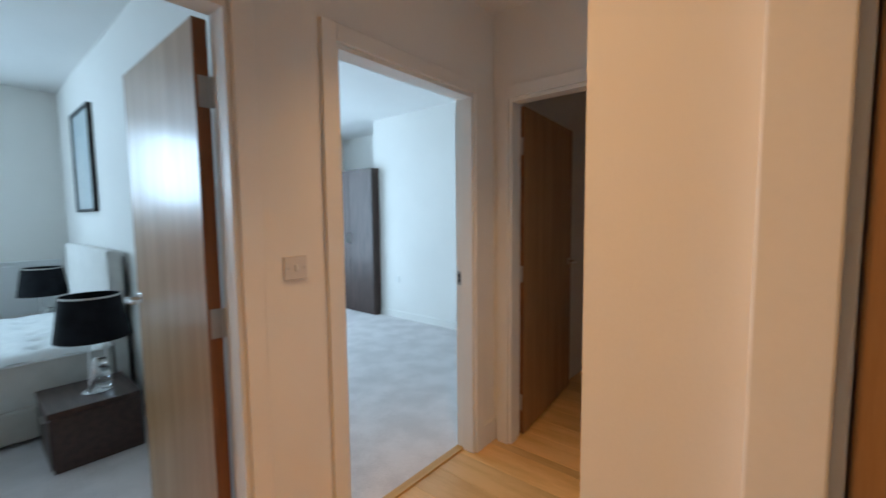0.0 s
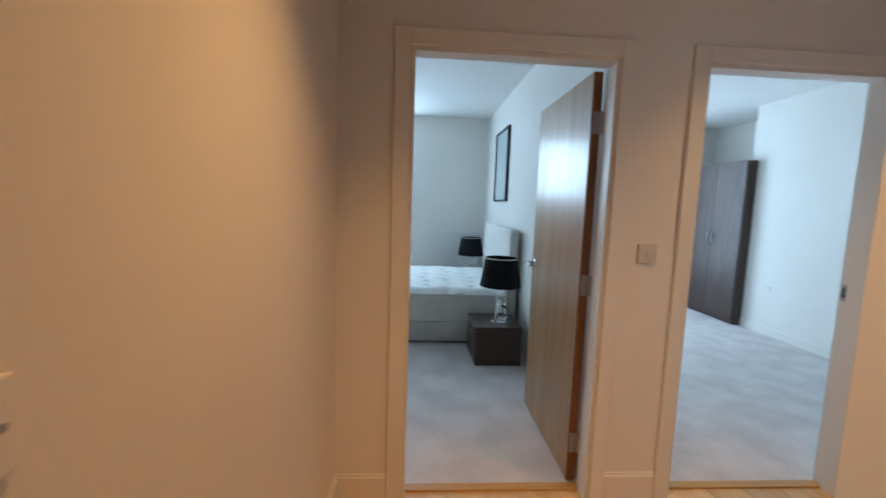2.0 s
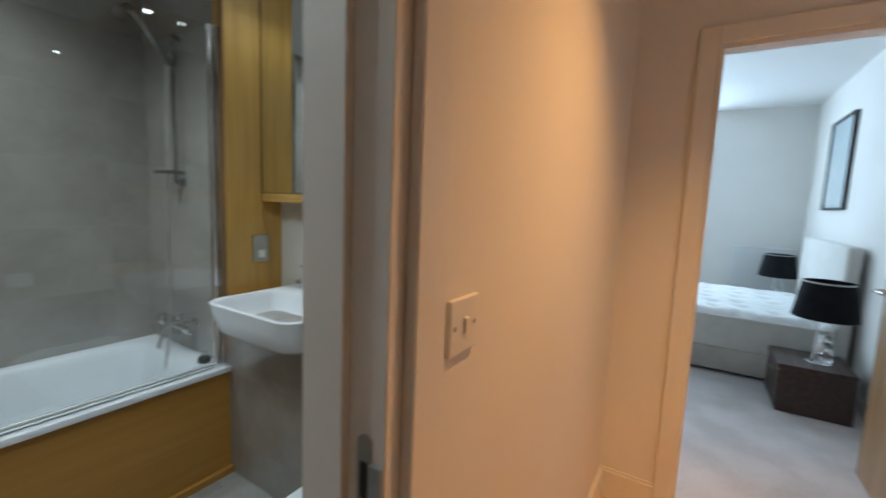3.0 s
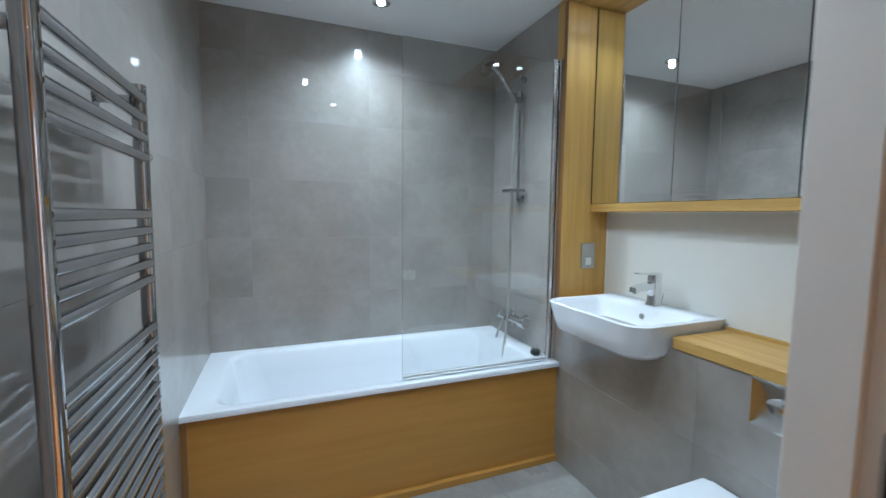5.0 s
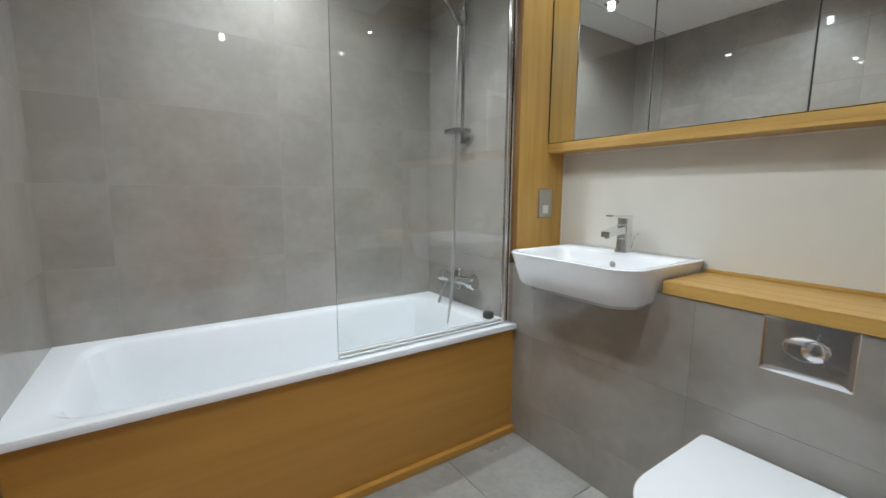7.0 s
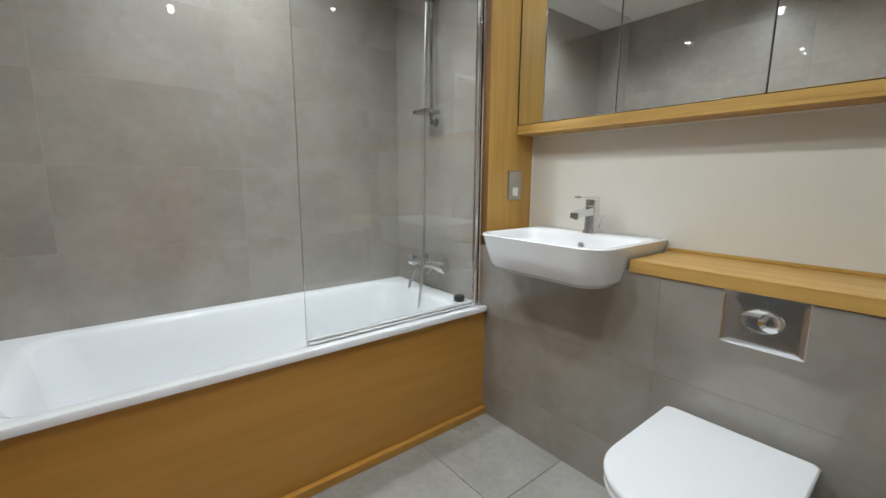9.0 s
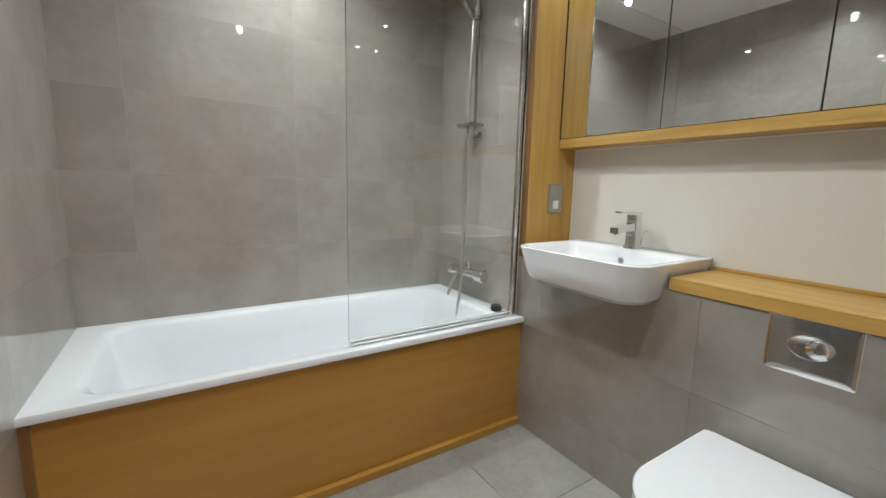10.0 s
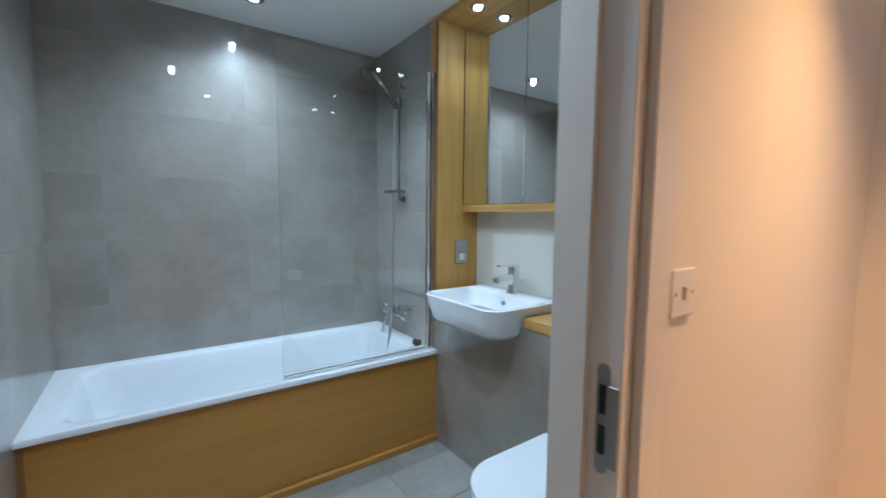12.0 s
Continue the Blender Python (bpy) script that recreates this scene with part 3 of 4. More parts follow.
def basin_ring(inset, z, front=0.0, r=0.085):
    return at_z(rounded(0.134 + min(inset, 0.02), 0.606 - inset - front, -1.310 + inset, -0.742 - inset, 0.02, 8, (r, 0.012, 0.012, r)), z)


rings = [basin_ring(0.120, 0.750, 0.05, 0.07), basin_ring(0.085, 0.753, 0.03, 0.08), basin_ring(0.058, 0.763, 0.012), basin_ring(0.044, 0.780, 0.006), basin_ring(0.034, 0.783, 0.002), basin_ring(0.026, 0.797), basin_ring(0.014, 0.85), basin_ring(0.003, 0.902), basin_ring(0.001, 0.909), basin_ring(0.006, 0.913)]
for inset, z, back in ((0.020, 0.912, 0.105), (0.026, 0.906, 0.112), (0.034, 0.890, 0.118), (0.055, 0.845, 0.130), (0.085, 0.810, 0.150), (0.14, 0.795, 0.19)):
    rings.append(at_z(rounded(0.150 + back, 0.606 - inset, -1.310 + inset, -0.742 - inset, 0.06, 8, (0.075, 0.05, 0.05, 0.075)), z))
part("bowl", loft(rings), CERAMIC, basin, "", True)
part("overflow_hole", lathe([(0.012, 0.0), (0.012, 0.004), (0.007, 0.005)], (0.278, -1.02, 0.868), 18, axis="x"), SATIN, basin, "", True)
part("drain", lathe([(0.030, 0), (0.030, 0.004), (0.02, 0.006)], (0.44, -1.025, 0.795), 20), CHROME, basin, "chrome drain", True)
tap = thing("basin_tap", "chrome basin mixer tap with flat lever", "tap")
TX, TY = 0.212, -1.020
part("body", loft([at_z(rounded(TX - a, TX + a, TY - b, TY + b, 0.008, 4), z) for a, b, z in ((0.027, 0.027, 0.912), (0.027, 0.027, 0.918), (0.023, 0.023, 0.925), (0.022, 0.022, 0.965), (0.024, 0.023, 1.0), (0.024, 0.023, 1.022))]), CHROME, tap, "", True)
vs = []
for k in range(7):
    u = k / 6
    x, z = TX + 0.012 + 0.115 * u, 1.003 - 0.004 * u - 0.010 * u * u
    hh, ww = 0.016 - 0.005 * u, 0.020 - 0.002 * u
    vs.append([(x, TY + sy * ww, z + sz * hh) for sy, sz in ((-1, -1), (1, -1), (1, 1), (-1, 1))])
part("spout", loft(vs), CHROME, tap)
part("aerator", lathe([(0.011, 0.0), (0.011, -0.010), (0.009, -0.012)], (TX + 0.112, TY, 0.984), 16), CHROME, tap, "", True)
part("cartridge", loft([at_z(rounded(TX - 0.023, TX + 0.023, TY - 0.022, TY + 0.022, 0.008, 4), z) for z in (1.024, 1.050)]), CHROME, tap, "", True)
part("lever", loft([[(TX - 0.022 + 0.13 * u, TY + s * (0.020 - 0.006 * u), 1.052 + 0.006 * u + h) for s, h in ((-1, 0), (1, 0), (1, 0.009 - 0.003 * u), (-1, 0.009 - 0.003 * u))] for u in (0, 0.35, 0.7, 1.0)]), CHROME, tap)
part("pop_up_rod", tube([(TX - 0.034, TY + 0.012, 0.912), (TX - 0.036, TY + 0.022, 0.975), (TX - 0.040, TY + 0.040, 0.985)], 0.003, 8), CHROME, tap, "", True)

# toilet
wc = thing("toilet", "white wall-hung toilet with a closed soft-edged lid", "toilet")


def wc_ring(w, x1, z, x0=0.416, r=None):
    c, x1 = -0.392, x1 - 0.010
    r = r or w * 0.92
    return at_z(rounded(x0, x1, c - w, c + w, 0.01, 10, (r, 0.012, 0.012, r)), z)


part("pan", loft([wc_ring(0.085, 0.66, 0.085, r=0.07), wc_ring(0.105, 0.74, 0.10), wc_ring(0.135, 0.82, 0.18), wc_ring(0.160, 0.89, 0.28), wc_ring(0.172, 0.93, 0.36), wc_ring(0.176, 0.94, 0.393)]), CERAMIC, wc, "", True)
part("seat", loft([wc_ring(0.176, 0.944, 0.3935, 0.455), wc_ring(0.181, 0.950, 0.400, 0.452), wc_ring(0.181, 0.950, 0.409, 0.452), wc_ring(0.177, 0.946, 0.412, 0.456)]), CERAMIC, wc, "", True)
part("lid", loft([wc_ring(0.179, 0.949, 0.4125, 0.456), wc_ring(0.183, 0.950, 0.417, 0.452), wc_ring(0.183, 0.950, 0.430, 0.452), wc_ring(0.179, 0.946, 0.4345, 0.456), wc_ring(0.172, 0.941, 0.4350, 0.464)]), CERAMIC, wc, "smooth white lid", True)
part("hinge_cover", box(0.428, 0.4515, -0.565, -0.219, 0.394, 0.424, 0.006, seg=2), CERAMIC, wc)

flush = thing("flush_plate", "chrome dual flush plate on the tiled casing", "flush plate")
part("plate", loft([[(x, -0.3705 + q[0], 0.749 + q[1]) for q in rounded(-0.101 + i, 0.101 - i, -0.080 + i * 0.8, 0.080 - i * 0.8, 0.004)] for x, i in ((0.4145, 0.0), (0.4190, 0.0), (0.4212, 0.002), (0.4226, 0.010), (0.4232, 0.030), (0.4234, 0.070))]), CHROME, flush, "", True)
part("large_button", lathe([(0.048, 0.0), (0.048, 0.004), (0.044, 0.0075), (0.038, 0.0065), (0.02, 0.004)], (0.4234, -0.372, 0.756), 36, axis="x", sy=0.66), CHROME, flush, "", True)
part("small_button", lathe([(0.027, 0.0), (0.027, 0.006), (0.022, 0.0095), (0.008, 0.0105)], (0.4272, -0.352, 0.756), 28, axis="x", sy=0.92), CHROME, flush, "", True)

# toilet roll
holder = thing("toilet_roll_holder", "chrome toilet roll holder beside the door", "roll holder")
part("plate", lathe([(0.022, 0.0), (0.022, -0.006), (0.016, -0.009)], (0.895, 0.0115, 0.841), 20, axis="y"), CHROME, holder, "", True)
part("arm", tube([(0.895, 0.004, 0.841), (0.895, -0.056, 0.841), (0.891, -0.067, 0.841), (0.880, -0.073, 0.841), (0.762, -0.073, 0.841)], 0.006, 12), CHROME, holder, "", True)
part("end_knob", lathe([(0.006, 0.0), (0.010, -0.003), (0.010, -0.009), (0.006, -0.011)], (0.764, -0.073, 0.841), 14, axis="x"), CHROME, holder, "", True)
roll = thing("toilet_roll", "nearly used white toilet paper roll on the chrome arm", "toilet roll")
prof = [(0.0195, -0.047), (0.035, -0.047), (0.036, -0.045), (0.036, 0.045), (0.035, 0.047), (0.0195, 0.047), (0.0195, -0.047)]
n = 28
part("paper", loft([[(0.821 + h, -0.073 + r * math.cos(2 * math.pi * k / n), 0.828 + r * math.sin(2 * math.pi * k / n)) for k in range(n)] for r, h in prof], False, False), PAPER, roll, "", True)
sheet = [(0.777, 0.865, -0.1095 + 0.002 * math.sin(k * 0.9), 0.828 - 0.009 * k) for k in range(5)]
part("loose_sheet", loft([[(a, yy, zz), (b, yy, zz), (b, yy + 0.0008, zz), (a, yy + 0.0008, zz)] for a, b, yy, zz in sheet]), PAPER, roll, "hanging end of the paper")

# bath and shower mixer
mix = thing("bath_shower_mixer", "chrome thermostatic bath shower mixer on the wall", "mixer")
MX, MY, MZ = 0.475, -1.80, 0.690
part("bar", tube([(MX, MY - 0.10, MZ), (MX, MY + 0.10, MZ)], 0.025, 18), CHROME, mix, "", True)
for sgn in (-1, 1):
    part("control", lathe([(0.026, 0.0), (0.032, sgn * 0.004), (0.032, sgn * 0.040), (0.026, sgn * 0.047)], (MX, MY + sgn * 0.103, MZ), 20, axis="y"), CHROME, mix, "", True)
    part("inlet", lathe([(0.034, 0.0), (0.034, 0.008), (0.016, 0.010), (0.016, 0.062)], (0.4145, MY + sgn * 0.075, MZ), 20, axis="x"), CHROME, mix, "", True)
part("spout", tube([(MX, MY + 0.03, MZ - 0.015), (MX + 0.006, MY + 0.03, MZ - 0.035), (MX + 0.016, MY + 0.03, MZ - 0.048)], [0.014, 0.014, 0.013], 14), CHROME, mix, "", True)
part("selector", lathe([(0.012, 0.0), (0.023, 0.004), (0.025, 0.012), (0.022, 0.018)], (MX + 0.018, MY - 0.02, MZ + 0.004), 22, axis="x"), CHROME, mix, "", True)
part("diverter", lathe([(0.009, 0.0), (0.009, 0.03), (0.013, 0.034), (0.013, 0.046)], (MX, MY + 0.02, MZ + 0.018), 14), CHROME, mix, "", True)

shower = thing("shower_rail", "chrome shower riser rail with handset and hose", "shower")
part("rail", tube([(0.455, MY, 1.40), (0.455, MY, 2.12)], 0.0085, 14), DIMCHROME, shower, "", True)
for bz in (1.41, 2.105):
    part("bracket", lathe([(0.022, 0.0), (0.022, 0.008), (0.012, 0.012), (0.012, 0.04)], (0.4145, MY, bz), 16, axis="x"), DIMCHROME, shower, "", True)
part("slider", lathe([(0.019, -0.03), (0.021, -0.02), (0.021, 0.02), (0.019, 0.03)], (0.458, MY, 2.0), 16), DIMCHROME, shower, "", True)
hs = part("handset", tube([(0.475, MY - 0.01, 1.97), (0.50, MY - 0.05, 2.05), (0.53, MY - 0.10, 2.14), (0.56, MY - 0.15, 2.20)], [0.011, 0.013, 0.014, 0.017], 14), DIMCHROME, shower, "", True)
hb = lathe([(0.018, 0.030), (0.045, 0.016), (0.052, 0.006), (0.052, 0.0), (0.046, -0.004)], (0, 0, 0), 28)
bmesh.ops.transform(hb, matrix=pose(0.575, MY - 0.185, 2.205, 38, 28, 0), verts=hb.verts)
part("spray_head", hb, DIMCHROME, hs, "", True)
hose = [(0.475, MY - 0.01, 1.965)]
for k in range(1, 21):
    u = k / 20
    hose.append((0.475 + 0.022 * math.sin(math.pi * u) + 0.038 * u ** 4, MY - 0.012 + 0.014 * math.sin(math.pi * u) + 0.012 * u ** 4, 1.965 - (1.965 - 0.62) * u))
for k in range(15):
    a = math.pi * k / 14
    hose.append((0.525 + 0.008 * math.cos(a), MY - 0.058 + 0.062 * math.cos(a), 0.50 - 0.13 * math.sin(a)))
hose += [(0.512, MY - 0.118, 0.56), (0.494, MY - 0.108, 0.62), (0.480, MY - 0.095, 0.665)]
part("hose", tube(hose, 0.0078, 8), SATIN, shower, "flexible chrome hose", True)
part("soap_rest", boxes([(0.44, 0.53, MY - 0.055, MY + 0.055, 1.448, 1.456), (0.44, 0.53, MY - 0.055, MY - 0.050, 1.456, 1.466), (0.44, 0.53, MY + 0.050, MY + 0.055, 1.456, 1.466), (0.525, 0.53, MY - 0.05, MY + 0.05, 1.456, 1.466)], 0.001), DIMCHROME, shower)
plug = thing("bath_plug", "dark rubber bath plug lying on the rim", "bath plug")
part("disc", lathe([(0.018, 0.0), (0.026, 0.004), (0.028, 0.018), (0.025, 0.030), (0.010, 0.034)], (0.475, -1.545, RIM), 20), RUBBER, plug, "", True)
part("ring", tube([(0.475 + 0.012 * math.cos(a), -1.545, RIM + 0.045 + 0.012 * math.sin(a)) for a in [k * math.pi / 6 for k in range(13)]], 0.002, 6), CHROME, plug, "", True)

# towel rail
TRX, TY0, TY1, TZ0, TZ1 = 2.070, -0.843, -0.383, 0.14, 1.602
trail = thing("towel_rail", "chrome ladder towel rail on the tiled wall", "towel rail")
for py in (TY0, TY1):
    part("upright", tube([(TRX, py, TZ0), (TRX, py, TZ1)], 0.016, 16), DIMCHROME, trail, "", True)
    for bz in (0.25, 1.56):
        part("bracket", lathe([(0.024, 0.0), (0.024, -0.008), (0.011, -0.012), (0.011, -0.072)], (2.1495, py + (0.03 if py < -0.6 else -0.03), bz), 16, axis="x"), DIMCHROME, trail, "", True)
BARZ = [1.572 - 0.045 * k for k in range(4)] + [1.304 - 0.0385 * k for k in range(5)] + [1.034 - 0.0368 * k for k in range(23)]
bar_me = None
for bz in BARZ:
    if bar_me is None:
        b0 = part("bar", tube([(TRX - 0.006, TY0, 0), (TRX - 0.006, TY1, 0)], 0.0115, 12), DIMCHROME, trail, "", True)
        bar_me = b0.data
    else:
        b0 = new("bar", bar_me)
        b0.parent = trail
    b0.location.z = bz
part("bleed_valve", lathe([(0.007, 0.0), (0.007, -0.020), (0.011, -0.022), (0.011, -0.032), (0.006, -0.034)], (TRX, TY0 - 0.015, 1.443), 14, axis="y"), DIMCHROME, trail, "", True)

# ---- first bedroom ----
bed = thing("bed", "double divan bed with beige fabric base and headboard", "bed")
part("base", box(-4.16, -2.63, -0.50, 1.398, 0.03, 0.232, 0.02, seg=3), FABRIC, bed, "beige fabric divan base", True)
part("headboard", box(-4.26, -2.68, 1.40, 1.492, 0.10, 1.155, 0.022, seg=3), HEADFABRIC, bed, "upholstered headboard", True)
for px in (-4.06, -2.73):
    for py in (-0.40, 1.30):
        part("castor", lathe([(0.02, 0.004), (0.025, 0.01), (0.025, 0.045), (0.015, 0.052)], (px, py, 0), 12), BLACK, bed)
mattress = thing("mattress", "bare white tufted mattress on the bed base", "mattress")
mb = bmesh.new()
NX, NY = 60, 76
X0, X1, Y0, Y1, ZT = -4.15, -2.64, -0.49, 1.395, 0.545
tuft_rnd = random.Random(5)
tufts = [(X0 + 0.12 + 0.245 * i + (0.12 if j % 2 else 0) + tuft_rnd.uniform(-0.022, 0.022), Y0 + 0.12 + 0.24 * j + tuft_rnd.uniform(-0.025, 0.025)) for i in range(6) for j in range(8)]
grid = []
for i in range(NX + 1):
    row = []
    for j in range(NY + 1):
        x, y = X0 + (X1 - X0) * i / NX, Y0 + (Y1 - Y0) * j / NY
        e = min(x - X0, X1 - x, y - Y0, Y1 - y)
        z = ZT - 0.045 * max(0, 1 - e / 0.07) ** 2
        d = min(math.hypot(x - a, y - b) for a, b in tufts)
        z -= 0.034 * math.exp(-(d / 0.042) ** 2) - 0.010 * math.sin(min(d / 0.11, 1.0) * math.pi / 2)
        z += 0.006 * noise.noise(Vector((x * 7, y * 7, 0))) + 0.012 * abs(noise.noise(Vector((x * 11 + y * 6, y * 11 - x * 6, 3))))
        row.append(mb.verts.new((x, y, z)))
    grid.append(row)
for i in range(NX):
    for j in range(NY):
        mb.faces.new((grid[i][j], grid[i + 1][j], grid[i + 1][j + 1], grid[i][j + 1]))
part("quilted_top", mb, MATTRESS, mattress, "white quilted tufted top", True)
part("border", loft([at_z(rounded(X0, X1, Y0, Y1, 0.05), 0.234), at_z(rounded(X0 - 0.006, X1 + 0.006, Y0 - 0.006, Y1, 0.05), 0.27), at_z(rounded(X0 - 0.008, X1 + 0.008, Y0 - 0.008, Y1, 0.05), 0.38), at_z(rounded(X0, X1, Y0, Y1, 0.05), 0.502)]), BORDER, mattress, "beige border", True)
part("piping", loft([at_z(rounded(X0 - d, X1 + d, Y0 - d, Y1, 0.05), z) for d, z in ((0.0, 0.494), (0.008, 0.498), (0.008, 0.506), (0.0, 0.51))], False, False), MATTRESS, mattress, "", True)


def nightstand(x0, x1, y0, y1, label):
    ob = thing("nightstand", label, "nightstand", "nightstands by the bed")
    part("carcass", box(x0 + 0.008, x1 - 0.008, y0 + 0.008, y1, 0.006, 0.312, 0.002), DARKWOOD, ob)
    part("top", box(x0, x1, y0 - 0.006, y1, 0.3125, 0.346, 0.003), DARKWOOD, ob)
    dr = part("drawer", box(x0 + 0.012, x1 - 0.012, y0 - 0.002, y0 + 0.0075, 0.03, 0.296, 0.002), DARKWOOD, ob, "drawer front")
    part("handle", box((x0 + x1) / 2 - 0.06, (x0 + x1) / 2 + 0.06, y0 - 0.012, y0 - 0.0025, 0.24, 0.25, 0.002), SATIN, dr)
    return ob


nightstand(-2.55, -2.08, 1.0, 1.41, "dark wenge nightstand beside the bed with a lamp")
nightstand(-4.76, -4.30, 1.025, 1.435, "dark wenge nightstand on the bed's far side")


def table_lamp(x, y, label):
    ob = thing("table_lamp", label, "table lamp", "bedside lamps")
    z = 0.346
    part("foot", lathe([(0.070, 0.0), (0.070, 0.007), (0.062, 0.011), (0.015, 0.013)], (x, y, z), 28), CHROME, ob, "", True)
    for a in (200, 320, 80):
        c, d = math.cos(radians(a)), math.sin(radians(a))
        part("rod", tube([(x + 0.064 * c, y + 0.064 * d, z + 0.008), (x + 0.040 * c, y + 0.040 * d, 0.74)], 0.0045, 8), CHROME, ob, "thin chrome rod", True)
    horn = [(x + 0.012, y - 0.030, z + 0.010)] + [(x + 0.012 + 0.020 * math.sin(k * 0.35), y - 0.030 + 0.004 * k, z + 0.03 * k) for k in range(1, 8)]
    part("horn", tube(horn, [0.020, 0.019, 0.018, 0.018, 0.018, 0.017, 0.015, 0.009], 14), CHROME, ob, "curved chrome stem", True)
    for hz, r, dx, dy in ((0.052, 0.040, 0.010, 0.034), (0.122, 0.031, -0.006, 0.040), (0.178, 0.024, 0.008, 0.030)):
        ball = lathe([(0.003, -r)] + [(r * math.sin(math.pi * k / 8), -r * math.cos(math.pi * k / 8)) for k in range(1, 8)] + [(0.003, r)], (x + dx, y + dy, z + hz), 18)
        part("glass_ball", ball, CRYSTAL, ob, "clear glass ball", True)
    n = 40
    out = []
    for r, zz in ((0.185, 0.672), (0.145, 0.925), (0.142, 0.925), (0.182, 0.672)):
        out.append([(x + r * math.cos(2 * math.pi * k / n), y + r * 0.98 * math.sin(2 * math.pi * k / n), zz) for k in range(n)])
    out.append(out[0])
    part("shade", loft(out, False, False), SHADE, ob, "black fabric drum shade", True)
    part("trim", loft([[(x + r * math.cos(2 * math.pi * k / n), y + r * 0.98 * math.sin(2 * math.pi * k / n), zz) for k in range(n)] for r, zz in ((0.1452, 0.917), (0.1468, 0.917), (0.1462, 0.927), (0.1418, 0.927))], False, False), SATIN, ob, "", True)
    return ob


table_lamp(-2.27, 1.236, "glass ball and chrome lamp with black shade on the nightstand")
table_lamp(-4.47, 1.254, "black shaded table lamp beyond the bed")

pic = thing("picture", "black framed pale print on the bedroom wall", "picture")
PX0, PX1, PZ0, PZ1 = -4.20, -3.470, 1.437, 2.306
part("frame", boxes([(PX0, PX0 + 0.022, 1.492, 1.5265, PZ0, PZ1), (PX1 - 0.022, PX1, 1.492, 1.5265, PZ0, PZ1), (PX0 + 0.022, PX1 - 0.022, 1.492, 1.5265, PZ0, PZ0 + 0.022), (PX0 + 0.022, PX1 - 0.022, 1.492, 1.5265, PZ1 - 0.022, PZ1)], 0.001), BLACK, pic, "thin black frame")
part("print", box(PX0 + 0.022, PX1 - 0.022, 1.508, 1.526, PZ0 + 0.022, PZ1 - 0.022), PICTURE, pic, "pale blue-grey print under glass")

rad = thing("radiator", "white ribbed panel radiator under the wall's end", "radiator")
rb = bmesh.new()
box(-5.015, -5.005, 0.84, 1.46, 0.42, 0.945, 0, rb)
part("panel", rb, RADIATOR, rad)
for k in range(15):
    yy = 0.86 + 0.041 * k
    part("rib", box(-5.0048, -4.992, yy, yy + 0.026, 0.45, 0.915, 0.005), RADIATOR, rad)
part("top_grille", box(-5.039, -4.990, 0.837, 1.463, 0.9455, 0.960, 0.002), RADIATOR, rad)
for yy in (0.9, 1.37):
    part("bracket", box(-5.0395, -5.015, yy, yy + 0.03, 0.5, 0.9), RADIATOR, rad)


def socket(name, c, face, label):
    ob = thing(name, label, "socket")
    x, y, z = c
    if face == "y":
        part("plate", box(x - 0.043, x + 0.043, y - 0.009, y, z - 0.043, z + 0.043, 0.003), PLASTIC, ob)
        part("rocker", box(x + 0.012, x + 0.026, y - 0.012, y - 0.0085, z + 0.008, z + 0.03, 0.001), PLASTIC, ob)
    return ob


socket("wall_socket", (-3.14, 4.55, 0.53), "y", "white plastic socket on the second bedroom wall")
socket("wall_socket", (-1.90, 1.527, 0.52), "y", "white plastic socket beside the nightstand")


def window(name, y0, y1, z0, z1, mullions, label):
    ob = thing(name, label, "window")
    ob["kind"] = "structure"
    f, xa, xb = 0.06, -5.22, -5.165
    part("window_frame", boxes([(xa, xb, y0, y0 + f, z0, z1), (xa, xb, y1 - f, y1, z0, z1), (xa, xb, y0 + f, y1 - f, z0, z0 + f), (xa, xb, y0 + f, y1 - f, z1 - f, z1)] + [(xa, xb, m - 0.03, m + 0.03, z0 + f, z1 - f) for m in mullions], 0.002), UPVC, ob)
    edges = [y0 + f] + [q for m in mullions for q in (m - 0.03, m + 0.03)] + [y1 - f]
    for a, b in zip(edges[::2], edges[1::2]):
        p = part("pane", box(-5.197, -5.191, a, b, z0 + f, z1 - f), GLASS, ob)
        p.visible_shadow = False
    part("window_sill", box(-5.165, -5.02, y0 + 0.002, y1 - 0.002, z0 - 0.001, z0 + 0.02, 0.003), TRIM, ob)
    return ob


window("window_1", -1.40, 0.215, 0.25, 2.61, [-0.59], "tall white framed bedroom window over the street")
# unseen window, added as the source of the second bedroom's daylight
window("window_2", 2.1, 3.7, 0.4, 2.4, [2.9], "assumed second bedroom window out of view, added for its daylight")
blind = thing("roller_blind", "rolled-up pale roller blind at the window head", "blind")
part("cassette", box(-5.10, -5.035, -1.395, 0.210, 2.51, 2.605, 0.006), BLIND, blind)
part("fabric", box(-5.085, -5.082, -1.37, 0.185, 2.44, 2.5095), BLIND, blind)
part("bottom_bar", box(-5.09, -5.077, -1.37, 0.185, 2.415, 2.4395, 0.003), BLACK, blind, "dark bottom bar")
part("chain", tube([(-5.06, 0.2, 2.51), (-5.055, 0.2, 1.0)], 0.003, 6), UPVC, blind)
downl = thing("downlight", "unlit white ceiling downlight in the bedroom", "downlight")
part("rim", lathe([(0.055, 0), (0.055, -0.006), (0.042, -0.009), (0.038, -0.002)], (-3.5, 0.233, RC), 28), UPVC, downl, "", True)

